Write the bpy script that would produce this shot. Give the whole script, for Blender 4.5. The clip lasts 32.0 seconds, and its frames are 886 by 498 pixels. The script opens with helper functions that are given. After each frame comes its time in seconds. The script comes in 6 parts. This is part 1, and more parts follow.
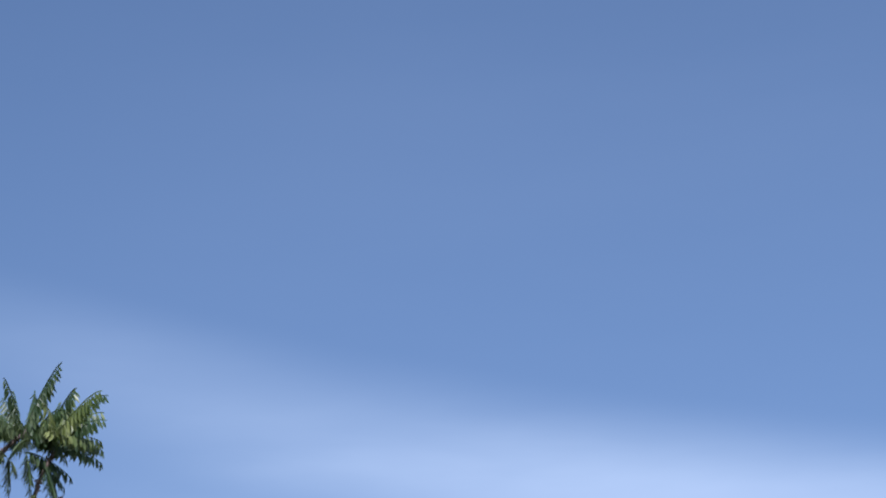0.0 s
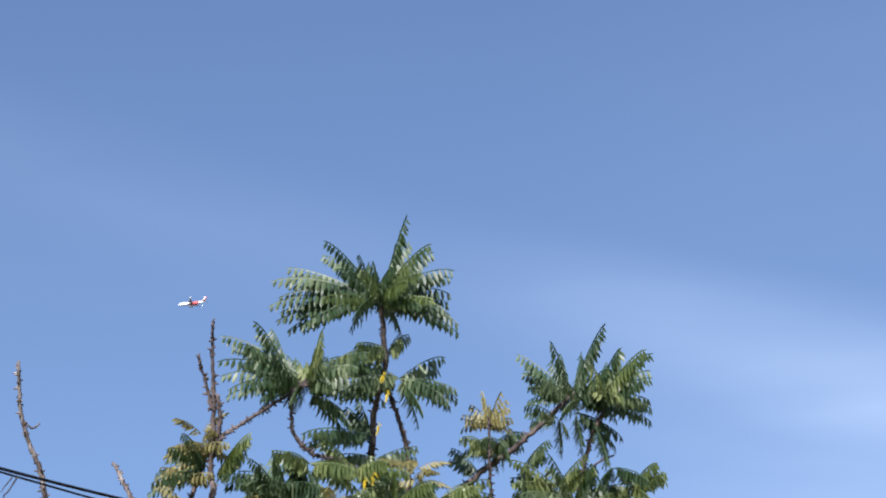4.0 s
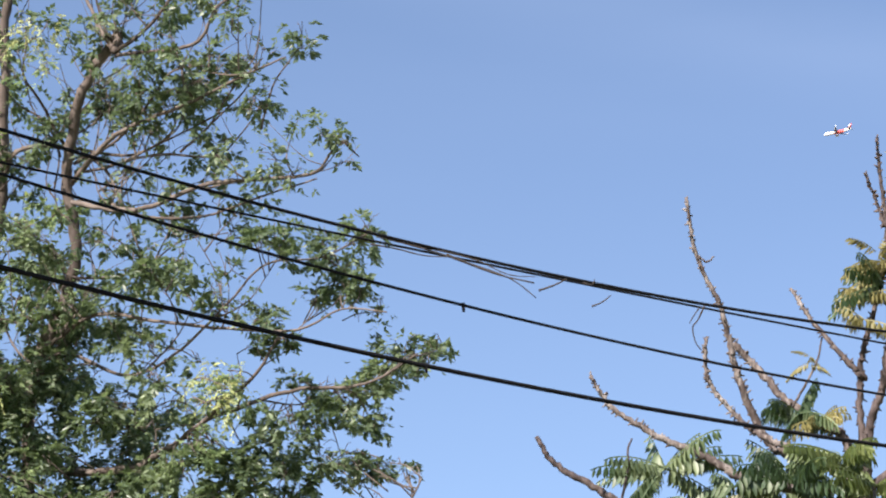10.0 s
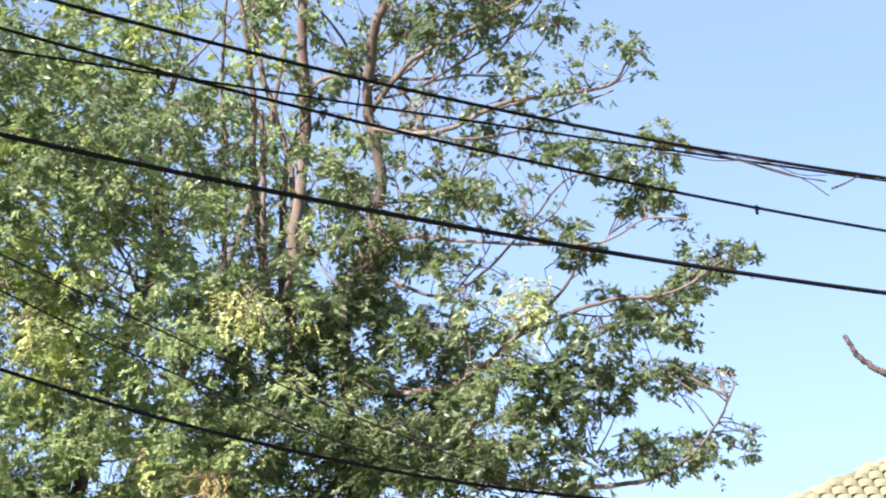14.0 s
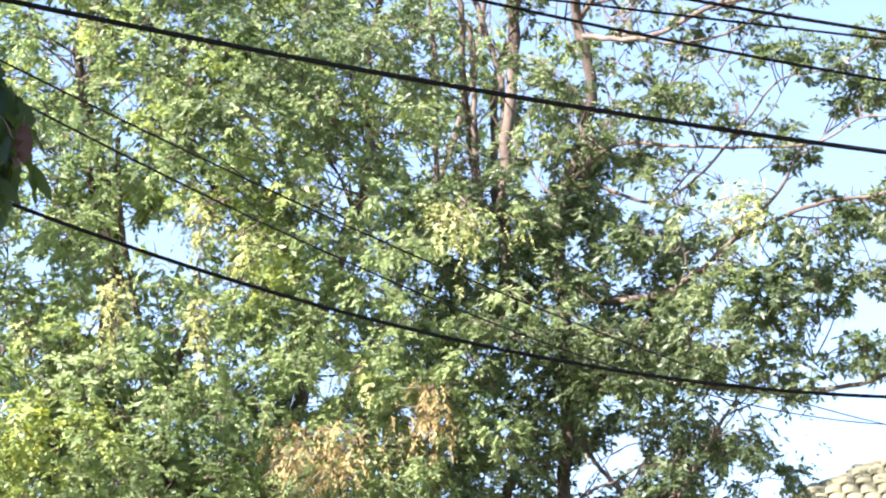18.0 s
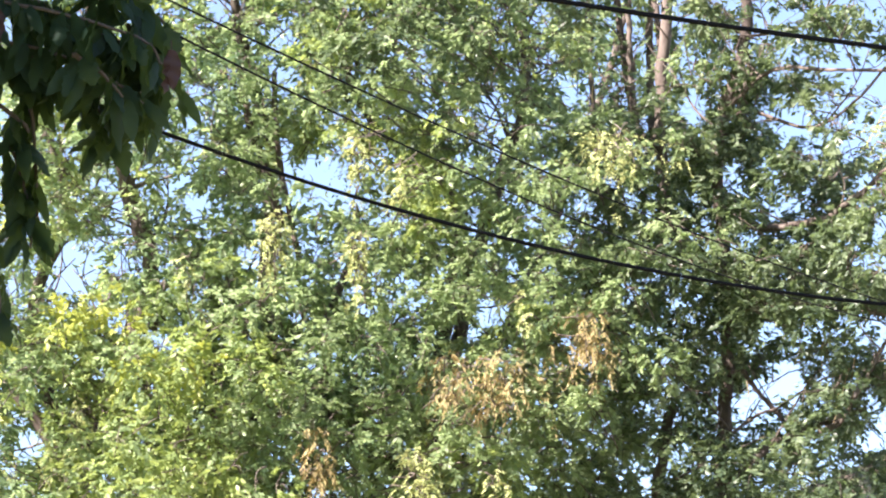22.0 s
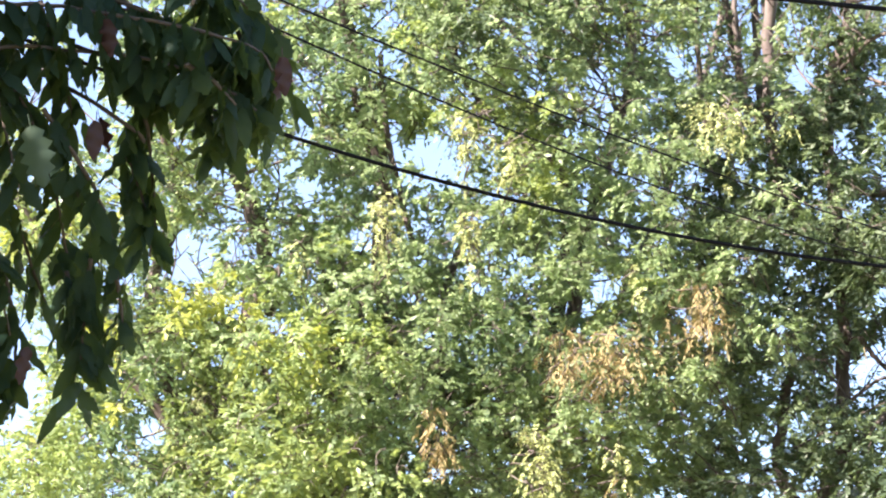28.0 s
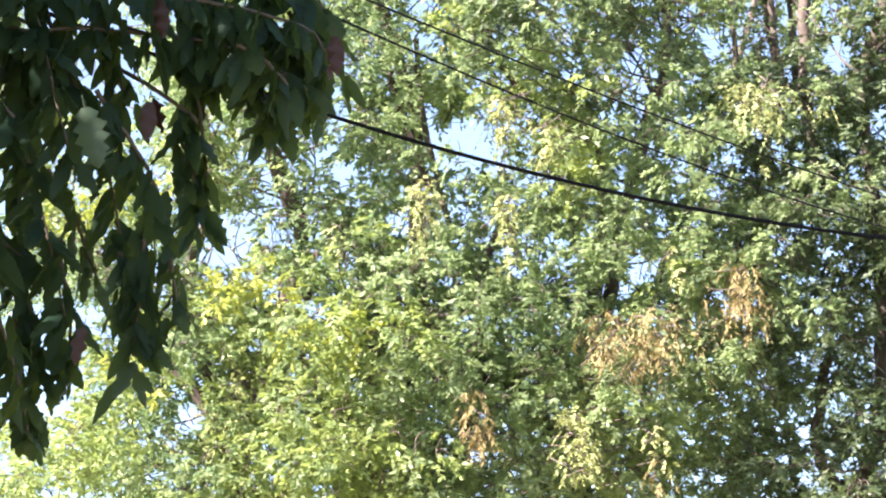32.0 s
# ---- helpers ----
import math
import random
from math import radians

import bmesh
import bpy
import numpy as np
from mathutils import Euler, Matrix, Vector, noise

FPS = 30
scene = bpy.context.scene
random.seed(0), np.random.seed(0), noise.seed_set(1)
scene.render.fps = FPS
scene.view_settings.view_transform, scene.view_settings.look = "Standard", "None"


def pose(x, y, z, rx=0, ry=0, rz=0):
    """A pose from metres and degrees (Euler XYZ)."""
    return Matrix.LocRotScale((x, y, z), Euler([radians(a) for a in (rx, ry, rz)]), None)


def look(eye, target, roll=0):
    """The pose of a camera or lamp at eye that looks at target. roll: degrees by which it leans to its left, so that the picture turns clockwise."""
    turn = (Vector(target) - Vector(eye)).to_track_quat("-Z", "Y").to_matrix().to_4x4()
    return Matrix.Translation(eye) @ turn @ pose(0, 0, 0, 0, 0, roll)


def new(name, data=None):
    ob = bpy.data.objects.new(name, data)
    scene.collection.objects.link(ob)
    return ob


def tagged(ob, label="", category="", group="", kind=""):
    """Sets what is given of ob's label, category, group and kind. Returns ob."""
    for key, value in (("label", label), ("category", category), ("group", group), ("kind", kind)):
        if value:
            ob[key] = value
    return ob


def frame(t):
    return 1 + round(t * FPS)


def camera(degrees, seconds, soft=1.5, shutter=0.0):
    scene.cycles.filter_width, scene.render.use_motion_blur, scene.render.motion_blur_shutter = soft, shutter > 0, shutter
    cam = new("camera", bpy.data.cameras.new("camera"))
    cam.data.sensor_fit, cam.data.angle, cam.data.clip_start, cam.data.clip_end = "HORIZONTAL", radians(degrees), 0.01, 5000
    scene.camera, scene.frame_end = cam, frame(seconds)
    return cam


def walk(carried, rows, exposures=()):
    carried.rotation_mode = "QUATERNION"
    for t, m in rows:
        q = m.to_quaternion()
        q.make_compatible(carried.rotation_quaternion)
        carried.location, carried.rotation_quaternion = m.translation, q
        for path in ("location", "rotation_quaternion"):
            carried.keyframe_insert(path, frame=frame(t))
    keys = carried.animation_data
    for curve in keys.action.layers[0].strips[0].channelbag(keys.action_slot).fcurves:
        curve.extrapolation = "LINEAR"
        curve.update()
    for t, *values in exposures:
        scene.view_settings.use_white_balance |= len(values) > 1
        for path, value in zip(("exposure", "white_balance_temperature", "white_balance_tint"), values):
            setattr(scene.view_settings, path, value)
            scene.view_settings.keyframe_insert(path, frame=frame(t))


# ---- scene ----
from mathutils import noise as perlin

EYE = Vector((0.0, 0.0, 1.6))
cam = camera(18.955, 32.0, soft=2.1)

# seconds, heading, tilt, lean (degrees), sway of the hand (metres)
ROWS = [
    (0, 32.837, 27.521, -1.14, -0.026, 0.109, 0.103),
    (0.5, 30.724, 27.569, -1.04, -0.026, 0.109, 0.103),
    (1, 29.120, 27.629, -0.76, -0.026, 0.109, 0.103),
    (1.5, 27.555, 27.377, -0.45, -0.026, 0.109, 0.103),
    (2, 25.911, 27.056, 0.19, -0.026, 0.109, 0.103),
    (2.5, 24.328, 26.842, 0.08, -0.026, 0.109, 0.103),
    (3, 22.493, 26.577, 0.74, -0.002, 0.066, 0.141),
    (3.5, 20.886, 26.520, 1.35, 0.001, 0.006, 0.100),
    (5.5, 15.647, 25.453, 2.11, 0.010, -0.019, 0.101),
    (6, 13.947, 25.163, 2.20, 0.024, -0.101, 0.043),
    (6.5, 12.225, 24.793, 2.62, 0.009, -0.071, 0.052),
    (7, 10.968, 24.218, 2.86, -0.008, -0.049, 0.075),
    (7.5, 10.013, 23.950, 2.90, -0.022, -0.002, 0.094),
    (8, 8.956, 23.732, 2.76, -0.019, 0.041, 0.109),
    (8.5, 7.615, 23.394, 2.75, -0.039, 0.007, 0.094),
    (9, 6.224, 23.284, 2.49, -0.049, -0.014, 0.080),
    (9.5, 5.192, 22.927, 2.17, -0.065, 0.020, 0.075),
    (10, 4.424, 22.362, 2.10, -0.073, 0.051, 0.060),
    (10.5, 3.601, 22.056, 1.80, -0.040, 0.043, 0.054),
    (11, 2.180, 21.999, 1.46, 0.039, -0.039, 0.044),
    (11.5, 1.203, 21.647, 1.16, 0.071, -0.087, 0.034),
    (12, 0.452, 21.119, 1.30, 0.028, -0.065, 0.033),
    (12.5, -0.437, 20.808, 1.51, 0.024, -0.047, 0.026),
    (13, -1.147, 20.777, 1.35, 0.037, -0.070, 0.004),
    (13.5, -1.962, 20.591, 1.50, 0.028, -0.051, -0.000),
    (14, -2.813, 20.277, 1.43, 0.010, -0.035, 0.026),
    (14.5, -3.489, 20.218, 1.71, -0.005, -0.023, 0.013),
    (15, -4.314, 20.055, 1.93, -0.018, -0.014, 0.007),
    (15.5, -5.024, 19.586, 1.69, -0.041, -0.046, 0.018),
    (17.5, -7.093, 18.562, 1.33, -0.035, 0.010, -0.008),
    (18, -7.637, 18.383, 1.48, 0.005, 0.020, -0.022),
    (18.5, -8.232, 18.218, 1.35, -0.003, 0.004, -0.017),
    (19, -8.523, 18.126, 1.47, -0.019, -0.011, -0.014),
    (19.5, -8.809, 17.939, 1.59, 0.001, -0.024, -0.032),
    (20, -8.969, 17.655, 1.46, -0.013, -0.006, -0.042),
    (20.5, -9.318, 17.314, 1.51, 0.001, -0.007, -0.056),
    (21, -10.159, 17.147, 1.42, 0.030, 0.032, -0.082),
    (21.5, -10.923, 16.991, 1.62, 0.060, 0.029, -0.081),
    (22, -11.267, 16.906, 1.66, 0.041, 0.022, -0.066),
    (22.5, -11.625, 16.665, 1.46, 0.020, 0.027, -0.064),
    (23, -11.747, 16.404, 1.12, 0.018, 0.013, -0.079),
    (23.5, -11.896, 16.161, 1.05, 0.020, 0.030, -0.063),
    (24, -11.950, 16.013, 0.82, 0.012, 0.035, -0.064),
    (24.5, -12.118, 16.136, 0.59, 0.022, 0.028, -0.066),
    (26.5, -12.899, 16.054, 0.17, 0.023, -0.010, -0.021),
    (27, -13.038, 16.280, 0.26, 0.009, -0.017, -0.027),
    (27.5, -13.462, 16.196, 0.40, 0.012, -0.027, 0.002),
    (28, -13.744, 16.187, 0.44, 0.041, -0.038, -0.011),
    (28.5, -13.836, 16.153, 0.18, 0.050, -0.035, -0.001),
    (29, -13.895, 16.007, 0.01, 0.020, -0.031, -0.003),
    (29.5, -14.370, 15.875, -0.21, 0.015, -0.048, -0.013),
    (30, -14.645, 15.685, -0.21, 0.002, -0.016, -0.012),
    (30.5, -14.438, 15.902, 0.07, -0.022, -0.010, -0.012),
    (31, -14.235, 16.073, 0.36, -0.028, -0.024, -0.024),
    (31.5, -14.182, 15.955, 0.36, -0.032, -0.050, -0.032),
    (32, -14.405, 15.878, 0.20, -0.011, -0.062, -0.034),
]


def held(az, el, lean, x, y, z):
    eye = EYE + Vector((x, y, z))
    a, e = radians(az), radians(el)
    way = Vector((math.sin(a) * math.cos(e), math.cos(a) * math.cos(e), math.sin(e)))
    return look(eye, eye + way * 10, lean)


walk(cam, [(r[0], held(*r[1:])) for r in ROWS],
     [(0.0, 0.67, 5900, 17), (2.0, 0.71, 5950, 17), (3.5, 0.87, 6000, 17), (5.5, 1.24, 6350, 17), (7.0, 1.12, 6400, 17), (9.0, 1.3, 6600, 17), (11.0, 1.36, 6640, 18), (12.0, 1.68, 6700, 20), (13.0, 1.9, 6780, 21), (15.0, 2.18, 6700, 21.5),
      (18.0, 2.52, 6660, 21.5), (20.3, 2.58, 6660, 21.5), (21.0, 2.4, 6680, 21.5), (22.0, 2.38, 6680, 22), (24.0, 2.45, 6680, 22.5), (27.0, 2.5, 6690, 23), (32.0, 2.58, 6690, 23)])

# ---- daylight ----
SUN_AZ, SUN_EL = -141.0, 32.0
world = bpy.data.worlds.new("sky")
scene.world = world
world.use_nodes = True
wn, wl = world.node_tree.nodes, world.node_tree.links
wn.clear()
sky = wn.new("ShaderNodeTexSky")
sky.sky_type = "NISHITA"
sky.sun_disc = False
sky.sun_elevation, sky.sun_rotation = radians(SUN_EL), radians(SUN_AZ)
sky.altitude, sky.air_density, sky.dust_density, sky.ozone_density = 30, 1.0, 0.4, 2.5
# thin high cloud, drawn out in streaks
geo = wn.new("ShaderNodeTexCoord")
mapn = wn.new("ShaderNodeMapping")
mapn.inputs["Rotation"].default_value = (radians(6), radians(10), radians(20))
mapn.inputs["Scale"].default_value = (1.3, 1.3, 6.5)
nz = wn.new("ShaderNodeTexNoise")
nz.inputs["Scale"].default_value, nz.inputs["Detail"].default_value, nz.inputs["Roughness"].default_value = 2.1, 5.0, 0.5
low = wn.new("ShaderNodeSeparateXYZ")
band = wn.new("ShaderNodeMapRange")
band.interpolation_type = "SMOOTHSTEP"
band.inputs["From Min"].default_value, band.inputs["From Max"].default_value = 0.524, 0.490
band.inputs["To Min"].default_value, band.inputs["To Max"].default_value = 0.04, 0.60
# the bank thins out again towards its foot
foot_fade = wn.new("ShaderNodeMapRange")
foot_fade.interpolation_type = "SMOOTHSTEP"
foot_fade.inputs["From Min"].default_value, foot_fade.inputs["From Max"].default_value = 0.490, 0.462
foot_fade.inputs["To Min"].default_value, foot_fade.inputs["To Max"].default_value = 1.0, 0.42
whole = wn.new("ShaderNodeMath")
whole.operation = "MULTIPLY"
ramp = wn.new("ShaderNodeMapRange")
ramp.interpolation_type = "SMOOTHSTEP"
ramp.inputs["From Min"].default_value, ramp.inputs["From Max"].default_value = 0.30, 0.72
ramp.inputs["To Min"].default_value = 0.42
bank = wn.new("ShaderNodeMapRange")
bank.interpolation_type = "SMOOTHSTEP"
bank.inputs["From Min"].default_value, bank.inputs["From Max"].default_value = 0.29, 0.46
bank.inputs["To Min"].default_value, bank.inputs["To Max"].default_value = 0.12, 1.0
cover = wn.new("ShaderNodeMath")
cover.operation = "MULTIPLY"
bankc = wn.new("ShaderNodeMath")
bankc.operation = "MULTIPLY"
mixc = wn.new("ShaderNodeMix")
mixc.data_type = "RGBA"
mixc.inputs["B"].default_value = (5.8, 7.0, 8.6, 1)
bg = wn.new("ShaderNodeBackground")
bg.inputs["Strength"].default_value = 0.076
wo = wn.new("ShaderNodeOutputWorld")
wl.new(geo.outputs["Generated"], mapn.inputs["Vector"])
wl.new(mapn.outputs["Vector"], nz.inputs["Vector"])
wl.new(nz.outputs["Fac"], ramp.inputs["Value"])
wl.new(geo.outputs["Generated"], low.inputs["Vector"])
slant = wn.new("ShaderNodeMath")
slant.operation = "MULTIPLY_ADD"
slant.inputs[1].default_value = 0.20
wl.new(low.outputs["X"], slant.inputs[0])
wl.new(low.outputs["Z"], slant.inputs[2])
wl.new(slant.outputs[0], band.inputs["Value"])
wl.new(ramp.outputs["Result"], cover.inputs[0])
wl.new(slant.outputs[0], foot_fade.inputs["Value"])
wl.new(band.outputs["Result"], whole.inputs[0])
wl.new(foot_fade.outputs["Result"], whole.inputs[1])
wl.new(whole.outputs[0], cover.inputs[1])
wl.new(low.outputs["X"], bank.inputs["Value"])
wl.new(cover.outputs[0], bankc.inputs[0])
wl.new(bank.outputs["Result"], bankc.inputs[1])
wl.new(bankc.outputs[0], mixc.inputs["Factor"])
wl.new(sky.outputs["Color"], mixc.inputs["A"])
wl.new(mixc.outputs["Result"], bg.inputs["Color"])
wl.new(bg.outputs["Background"], wo.inputs["Surface"])

lamp = bpy.data.lights.new("sun", "SUN")
lamp.energy, lamp.angle, lamp.color = 5.0, radians(0.53), (1.0, 0.95, 0.86)
sun = new("sun", lamp)
a, e = radians(SUN_AZ), radians(SUN_EL)
sun.matrix_world = look(Vector((math.sin(a) * math.cos(e), math.cos(a) * math.cos(e), math.sin(e))) * 60, (0, 0, 0))


# ---- materials ----
def shader(name):
    m = bpy.data.materials.new(name)
    m.use_nodes = True
    n, l = m.node_tree.nodes, m.node_tree.links
    return m, n, l, n["Principled BSDF"]


def set_in(node, **values):
    for key, value in values.items():
        node.inputs[key.replace("_", " ")].default_value = value
    return node


def ramp_of(n, stops):
    r = n.new("ShaderNodeValToRGB")
    el = r.color_ramp.elements
    while len(el) < len(stops):
        el.new(0.5)
    for e_, (pos, col) in zip(el, stops):
        e_.position, e_.color = pos, (*col, 1)
    return r


def leaf_material(name, dark, mid, light, gloss=0.45, passing=0.35, glow=(0.30, 0.42, 0.05), scale=2.1):
    """Waxy upper side, light passing through the blade, colour by leaflet and by bunch."""
    m, n, l, b = shader(name)
    g = n.new("ShaderNodeNewGeometry")
    tc = n.new("ShaderNodeTexCoord")
    big = set_in(n.new("ShaderNodeTexNoise"), Scale=scale, Detail=2.0)
    l.new(tc.outputs["Object"], big.inputs["Vector"])
    add = n.new("ShaderNodeMath")
    add.operation = "MULTIPLY_ADD"
    add.inputs[1].default_value = 0.30
    l.new(g.outputs["Random Per Island"], add.inputs[0])
    sub = n.new("ShaderNodeMath")
    sub.operation = "MULTIPLY_ADD"
    sub.inputs[1].default_value, sub.inputs[2].default_value = 1.7, -0.50
    l.new(big.outputs["Fac"], sub.inputs[0])
    l.new(sub.outputs[0], add.inputs[2])
    r = ramp_of(n, [(0.0, dark), (0.5, mid), (1.0, light)])
    l.new(add.outputs[0], r.inputs["Fac"])
    l.new(r.outputs["Color"], b.inputs["Base Color"])
    set_in(b, Roughness=gloss)
    t = n.new("ShaderNodeBsdfTranslucent")
    mix = n.new("ShaderNodeMix")
    mix.data_type, mix.blend_type = "RGBA", "MIX"
    mix.inputs["Factor"].default_value = 0.5
    mix.inputs["B"].default_value = (*glow, 1)
    l.new(r.outputs["Color"], mix.inputs["A"])
    l.new(mix.outputs["Result"], t.inputs["Color"])
    ms = n.new("ShaderNodeMixShader")
    ms.inputs["Fac"].default_value = passing
    l.new(b.outputs["BSDF"], ms.inputs[1])
    l.new(t.outputs["BSDF"], ms.inputs[2])
    l.new(ms.outputs["Shader"], n["Material Output"].inputs["Surface"])
    return m


def rough_material(name, stops, scale=8.0, rough=0.85, bump=0.4, stretch=(1, 1, 0.25), depth=0.01):
    """Grain and stains at two scales, with relief."""
    m, n, l, b = shader(name)
    tc = n.new("ShaderNodeTexCoord")
    mp = n.new("ShaderNodeMapping")
    mp.inputs["Scale"].default_value = stretch
    l.new(tc.outputs["Object"], mp.inputs["Vector"])
    fine = set_in(n.new("ShaderNodeTexNoise"), Scale=scale, Detail=8.0, Roughness=0.65)
    big = set_in(n.new("ShaderNodeTexNoise"), Scale=scale * 0.12, Detail=3.0)
    l.new(mp.outputs["Vector"], fine.inputs["Vector"])
    l.new(tc.outputs["Object"], big.inputs["Vector"])
    av = n.new("ShaderNodeMath")
    av.operation = "MULTIPLY_ADD"
    av.inputs[1].default_value = 0.6
    l.new(fine.outputs["Fac"], av.inputs[0])
    half = n.new("ShaderNodeMath")
    half.operation = "MULTIPLY"
    half.inputs[1].default_value = 0.45
    l.new(big.outputs["Fac"], half.inputs[0])
    l.new(half.outputs[0], av.inputs[2])
    r = ramp_of(n, stops)
    l.new(av.outputs[0], r.inputs["Fac"])
    l.new(r.outputs["Color"], b.inputs["Base Color"])
    bp = set_in(n.new("ShaderNodeBump"), Strength=bump, Distance=depth)
    l.new(fine.outputs["Fac"], bp.inputs["Height"])
    l.new(bp.outputs["Normal"], b.inputs["Normal"])
    set_in(b, Roughness=rough)
    return m


BARK = rough_material("grey_brown_bark", [(0.3, (0.027, 0.021, 0.017)), (0.5, (0.084, 0.064, 0.053)), (0.75, (0.19, 0.158, 0.138))], 14)
BARK_PALE = rough_material("knobbly_brown_bark", [(0.32, (0.022, 0.016, 0.015)), (0.5, (0.070, 0.052, 0.046)), (0.70, (0.31, 0.28, 0.26))], 45)
BARK_DARK = rough_material("dark_bark", [(0.3, (0.025, 0.02, 0.016)), (0.7, (0.13, 0.10, 0.075))], 16)
LEAF_TALL = leaf_material("small_tree_leaf", (0.036, 0.058, 0.036), (0.084, 0.124, 0.066), (0.28, 0.34, 0.21), 0.4, 0.46, (0.26, 0.36, 0.12))
LEAF_PALE = leaf_material("pale_tree_leaf", (0.088, 0.138, 0.074), (0.222, 0.300, 0.142), (0.37, 0.45, 0.26), 0.40, 0.62, (0.42, 0.54, 0.24))
LEAF_GREEN = leaf_material("mid_green_leaf", (0.052, 0.092, 0.054), (0.120, 0.190, 0.098), (0.29, 0.37, 0.22), 0.3, 0.54, (0.34, 0.46, 0.16))
# also serves for leaves lit from behind, that light being in the colour
LEAF_LIME = leaf_material("yellow_green_leaf", (0.12, 0.175, 0.066), (0.225, 0.30, 0.11), (0.38, 0.44, 0.18), 0.42, 0.48, (0.46, 0.55, 0.12))
LEAF_FROND = leaf_material("pinnate_leaf", (0.012, 0.028, 0.015), (0.035, 0.064, 0.029), (0.19, 0.235, 0.125), 0.48, 0.25, (0.22, 0.34, 0.03), 2.5)
# lighter copy of the pinnate leaf, with sunlit brightness put into its colour
LEAF_FROND_LIGHT = leaf_material("lighter_pinnate_leaf", (0.036, 0.060, 0.022), (0.092, 0.124, 0.042), (0.26, 0.29, 0.12), 0.42, 0.3, (0.32, 0.44, 0.06), 2.5)
LEAF_YOUNG = leaf_material("bronze_young_leaf", (0.09, 0.095, 0.04), (0.19, 0.175, 0.065), (0.33, 0.29, 0.12), 0.5, 0.35, (0.35, 0.28, 0.08), 2.5)
# near black: the shade these leaves hang in is partly in the colour
LEAF_MAST = leaf_material("long_shaded_leaf", (0.006, 0.016, 0.012), (0.011, 0.028, 0.019), (0.029, 0.060, 0.038), 0.45, 0.32, (0.25, 0.34, 0.04), 3.0)
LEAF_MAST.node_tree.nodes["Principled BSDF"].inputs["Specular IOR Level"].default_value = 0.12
# pale leaf green, darkened in its colour for the same shade
LEAF_SHADE = leaf_material("shaded_pale_leaf", (0.018, 0.038, 0.020), (0.034, 0.064, 0.034), (0.055, 0.095, 0.05), 0.5, 0.25, (0.2, 0.3, 0.08), 3.0)
LEAF_RED = leaf_material("withered_red_leaf", (0.014, 0.004, 0.004), (0.026, 0.007, 0.006), (0.045, 0.013, 0.010), 0.6, 0.15, (0.10, 0.025, 0.015), 3.0)
LEAF_YELLOW = leaf_material("yellow_leaf", (0.45, 0.33, 0.02), (0.62, 0.48, 0.03), (0.75, 0.62, 0.06), 0.5, 0.4, (0.7, 0.6, 0.05))
# sunlit clusters: the sunshine is put into a yellower leaf colour
LEAF_SUNNY = leaf_material("sunlit_yellow_leaf", (0.19, 0.24, 0.055), (0.30, 0.345, 0.075), (0.42, 0.44, 0.12), 0.45, 0.5, (0.5, 0.55, 0.09))
FLOWER = leaf_material("cream_blossom", (0.17, 0.215, 0.085), (0.34, 0.385, 0.15), (0.51, 0.54, 0.25), 0.6, 0.35, (0.7, 0.68, 0.3))
POD = leaf_material("dry_tan_pods", (0.11, 0.080, 0.040), (0.26, 0.205, 0.085), (0.44, 0.38, 0.19), 0.7, 0.3, (0.5, 0.32, 0.1))
RUBBER = rough_material("black_cable_sheath", [(0.3, (0.004, 0.004, 0.005)), (0.7, (0.011, 0.011, 0.013))], 40, 0.9, 0.0, (1, 1, 1), 0.002)
RUBBER.node_tree.nodes["Principled BSDF"].inputs["Specular IOR Level"].default_value = 0.15
VINE = rough_material("dry_vine", [(0.3, (0.014, 0.011, 0.010)), (0.7, (0.055, 0.042, 0.036))], 60, 0.9, 0.3, (1, 1, 1), 0.003)
EARTH = rough_material("dry_grass_and_soil", [(0.3, (0.06, 0.06, 0.03)), (0.5, (0.12, 0.12, 0.05)), (0.75, (0.22, 0.18, 0.11))], 3.0, 0.95, 0.5, (1, 1, 1), 0.05)


# ---- geometry ----
def P(az, el, d):
    """The place d metres from the eye in a direction given by heading and height in degrees."""
    a_, e_ = radians(az), radians(el)
    return EYE + Vector((math.sin(a_) * math.cos(e_), math.cos(a_) * math.cos(e_), math.sin(e_))) * d


def mesh_of(name, verts, faces, material, smooth=True):
    me = bpy.data.meshes.new(name)
    me.from_pydata([tuple(v) for v in verts], [], faces)
    me.materials.append(material)
    if smooth:
        me.polygons.foreach_set("use_smooth", [True] * len(me.polygons))
    me.update()
    return me


def holder(name, at, label, category, group=""):
    ob = new(name)
    ob.location = at
    ob.empty_display_size = 0.1
    return tagged(ob, label, category, group)


def under(ob, parent):
    """Parent ob, keeping its place in the world."""
    ob.parent = parent
    ob.matrix_parent_inverse = Matrix.Translation(parent.location).inverted()
    return ob


def part(name, me, parent, label="", kind=""):
    ob = under(new(name, me), parent)
    return tagged(ob, label, "", "", kind)


def smooth_line(points, steps):
    """A curve through the points, for limbs and cables."""
    pts = [Vector(p) for p in points]
    ext = [pts[0] * 2 - pts[1]] + pts + [pts[-1] * 2 - pts[-2]]
    out = []
    for i in range(1, len(ext) - 2):
        p0, p1, p2, p3 = ext[i - 1:i + 3]
        for k in range(steps):
            t = k / steps
            out.append(0.5 * (2 * p1 + (p2 - p0) * t + (2 * p0 - 5 * p1 + 4 * p2 - p3) * t * t + (3 * p1 - p0 - 3 * p2 + p3) * t ** 3))
    out.append(pts[-1])
    return out


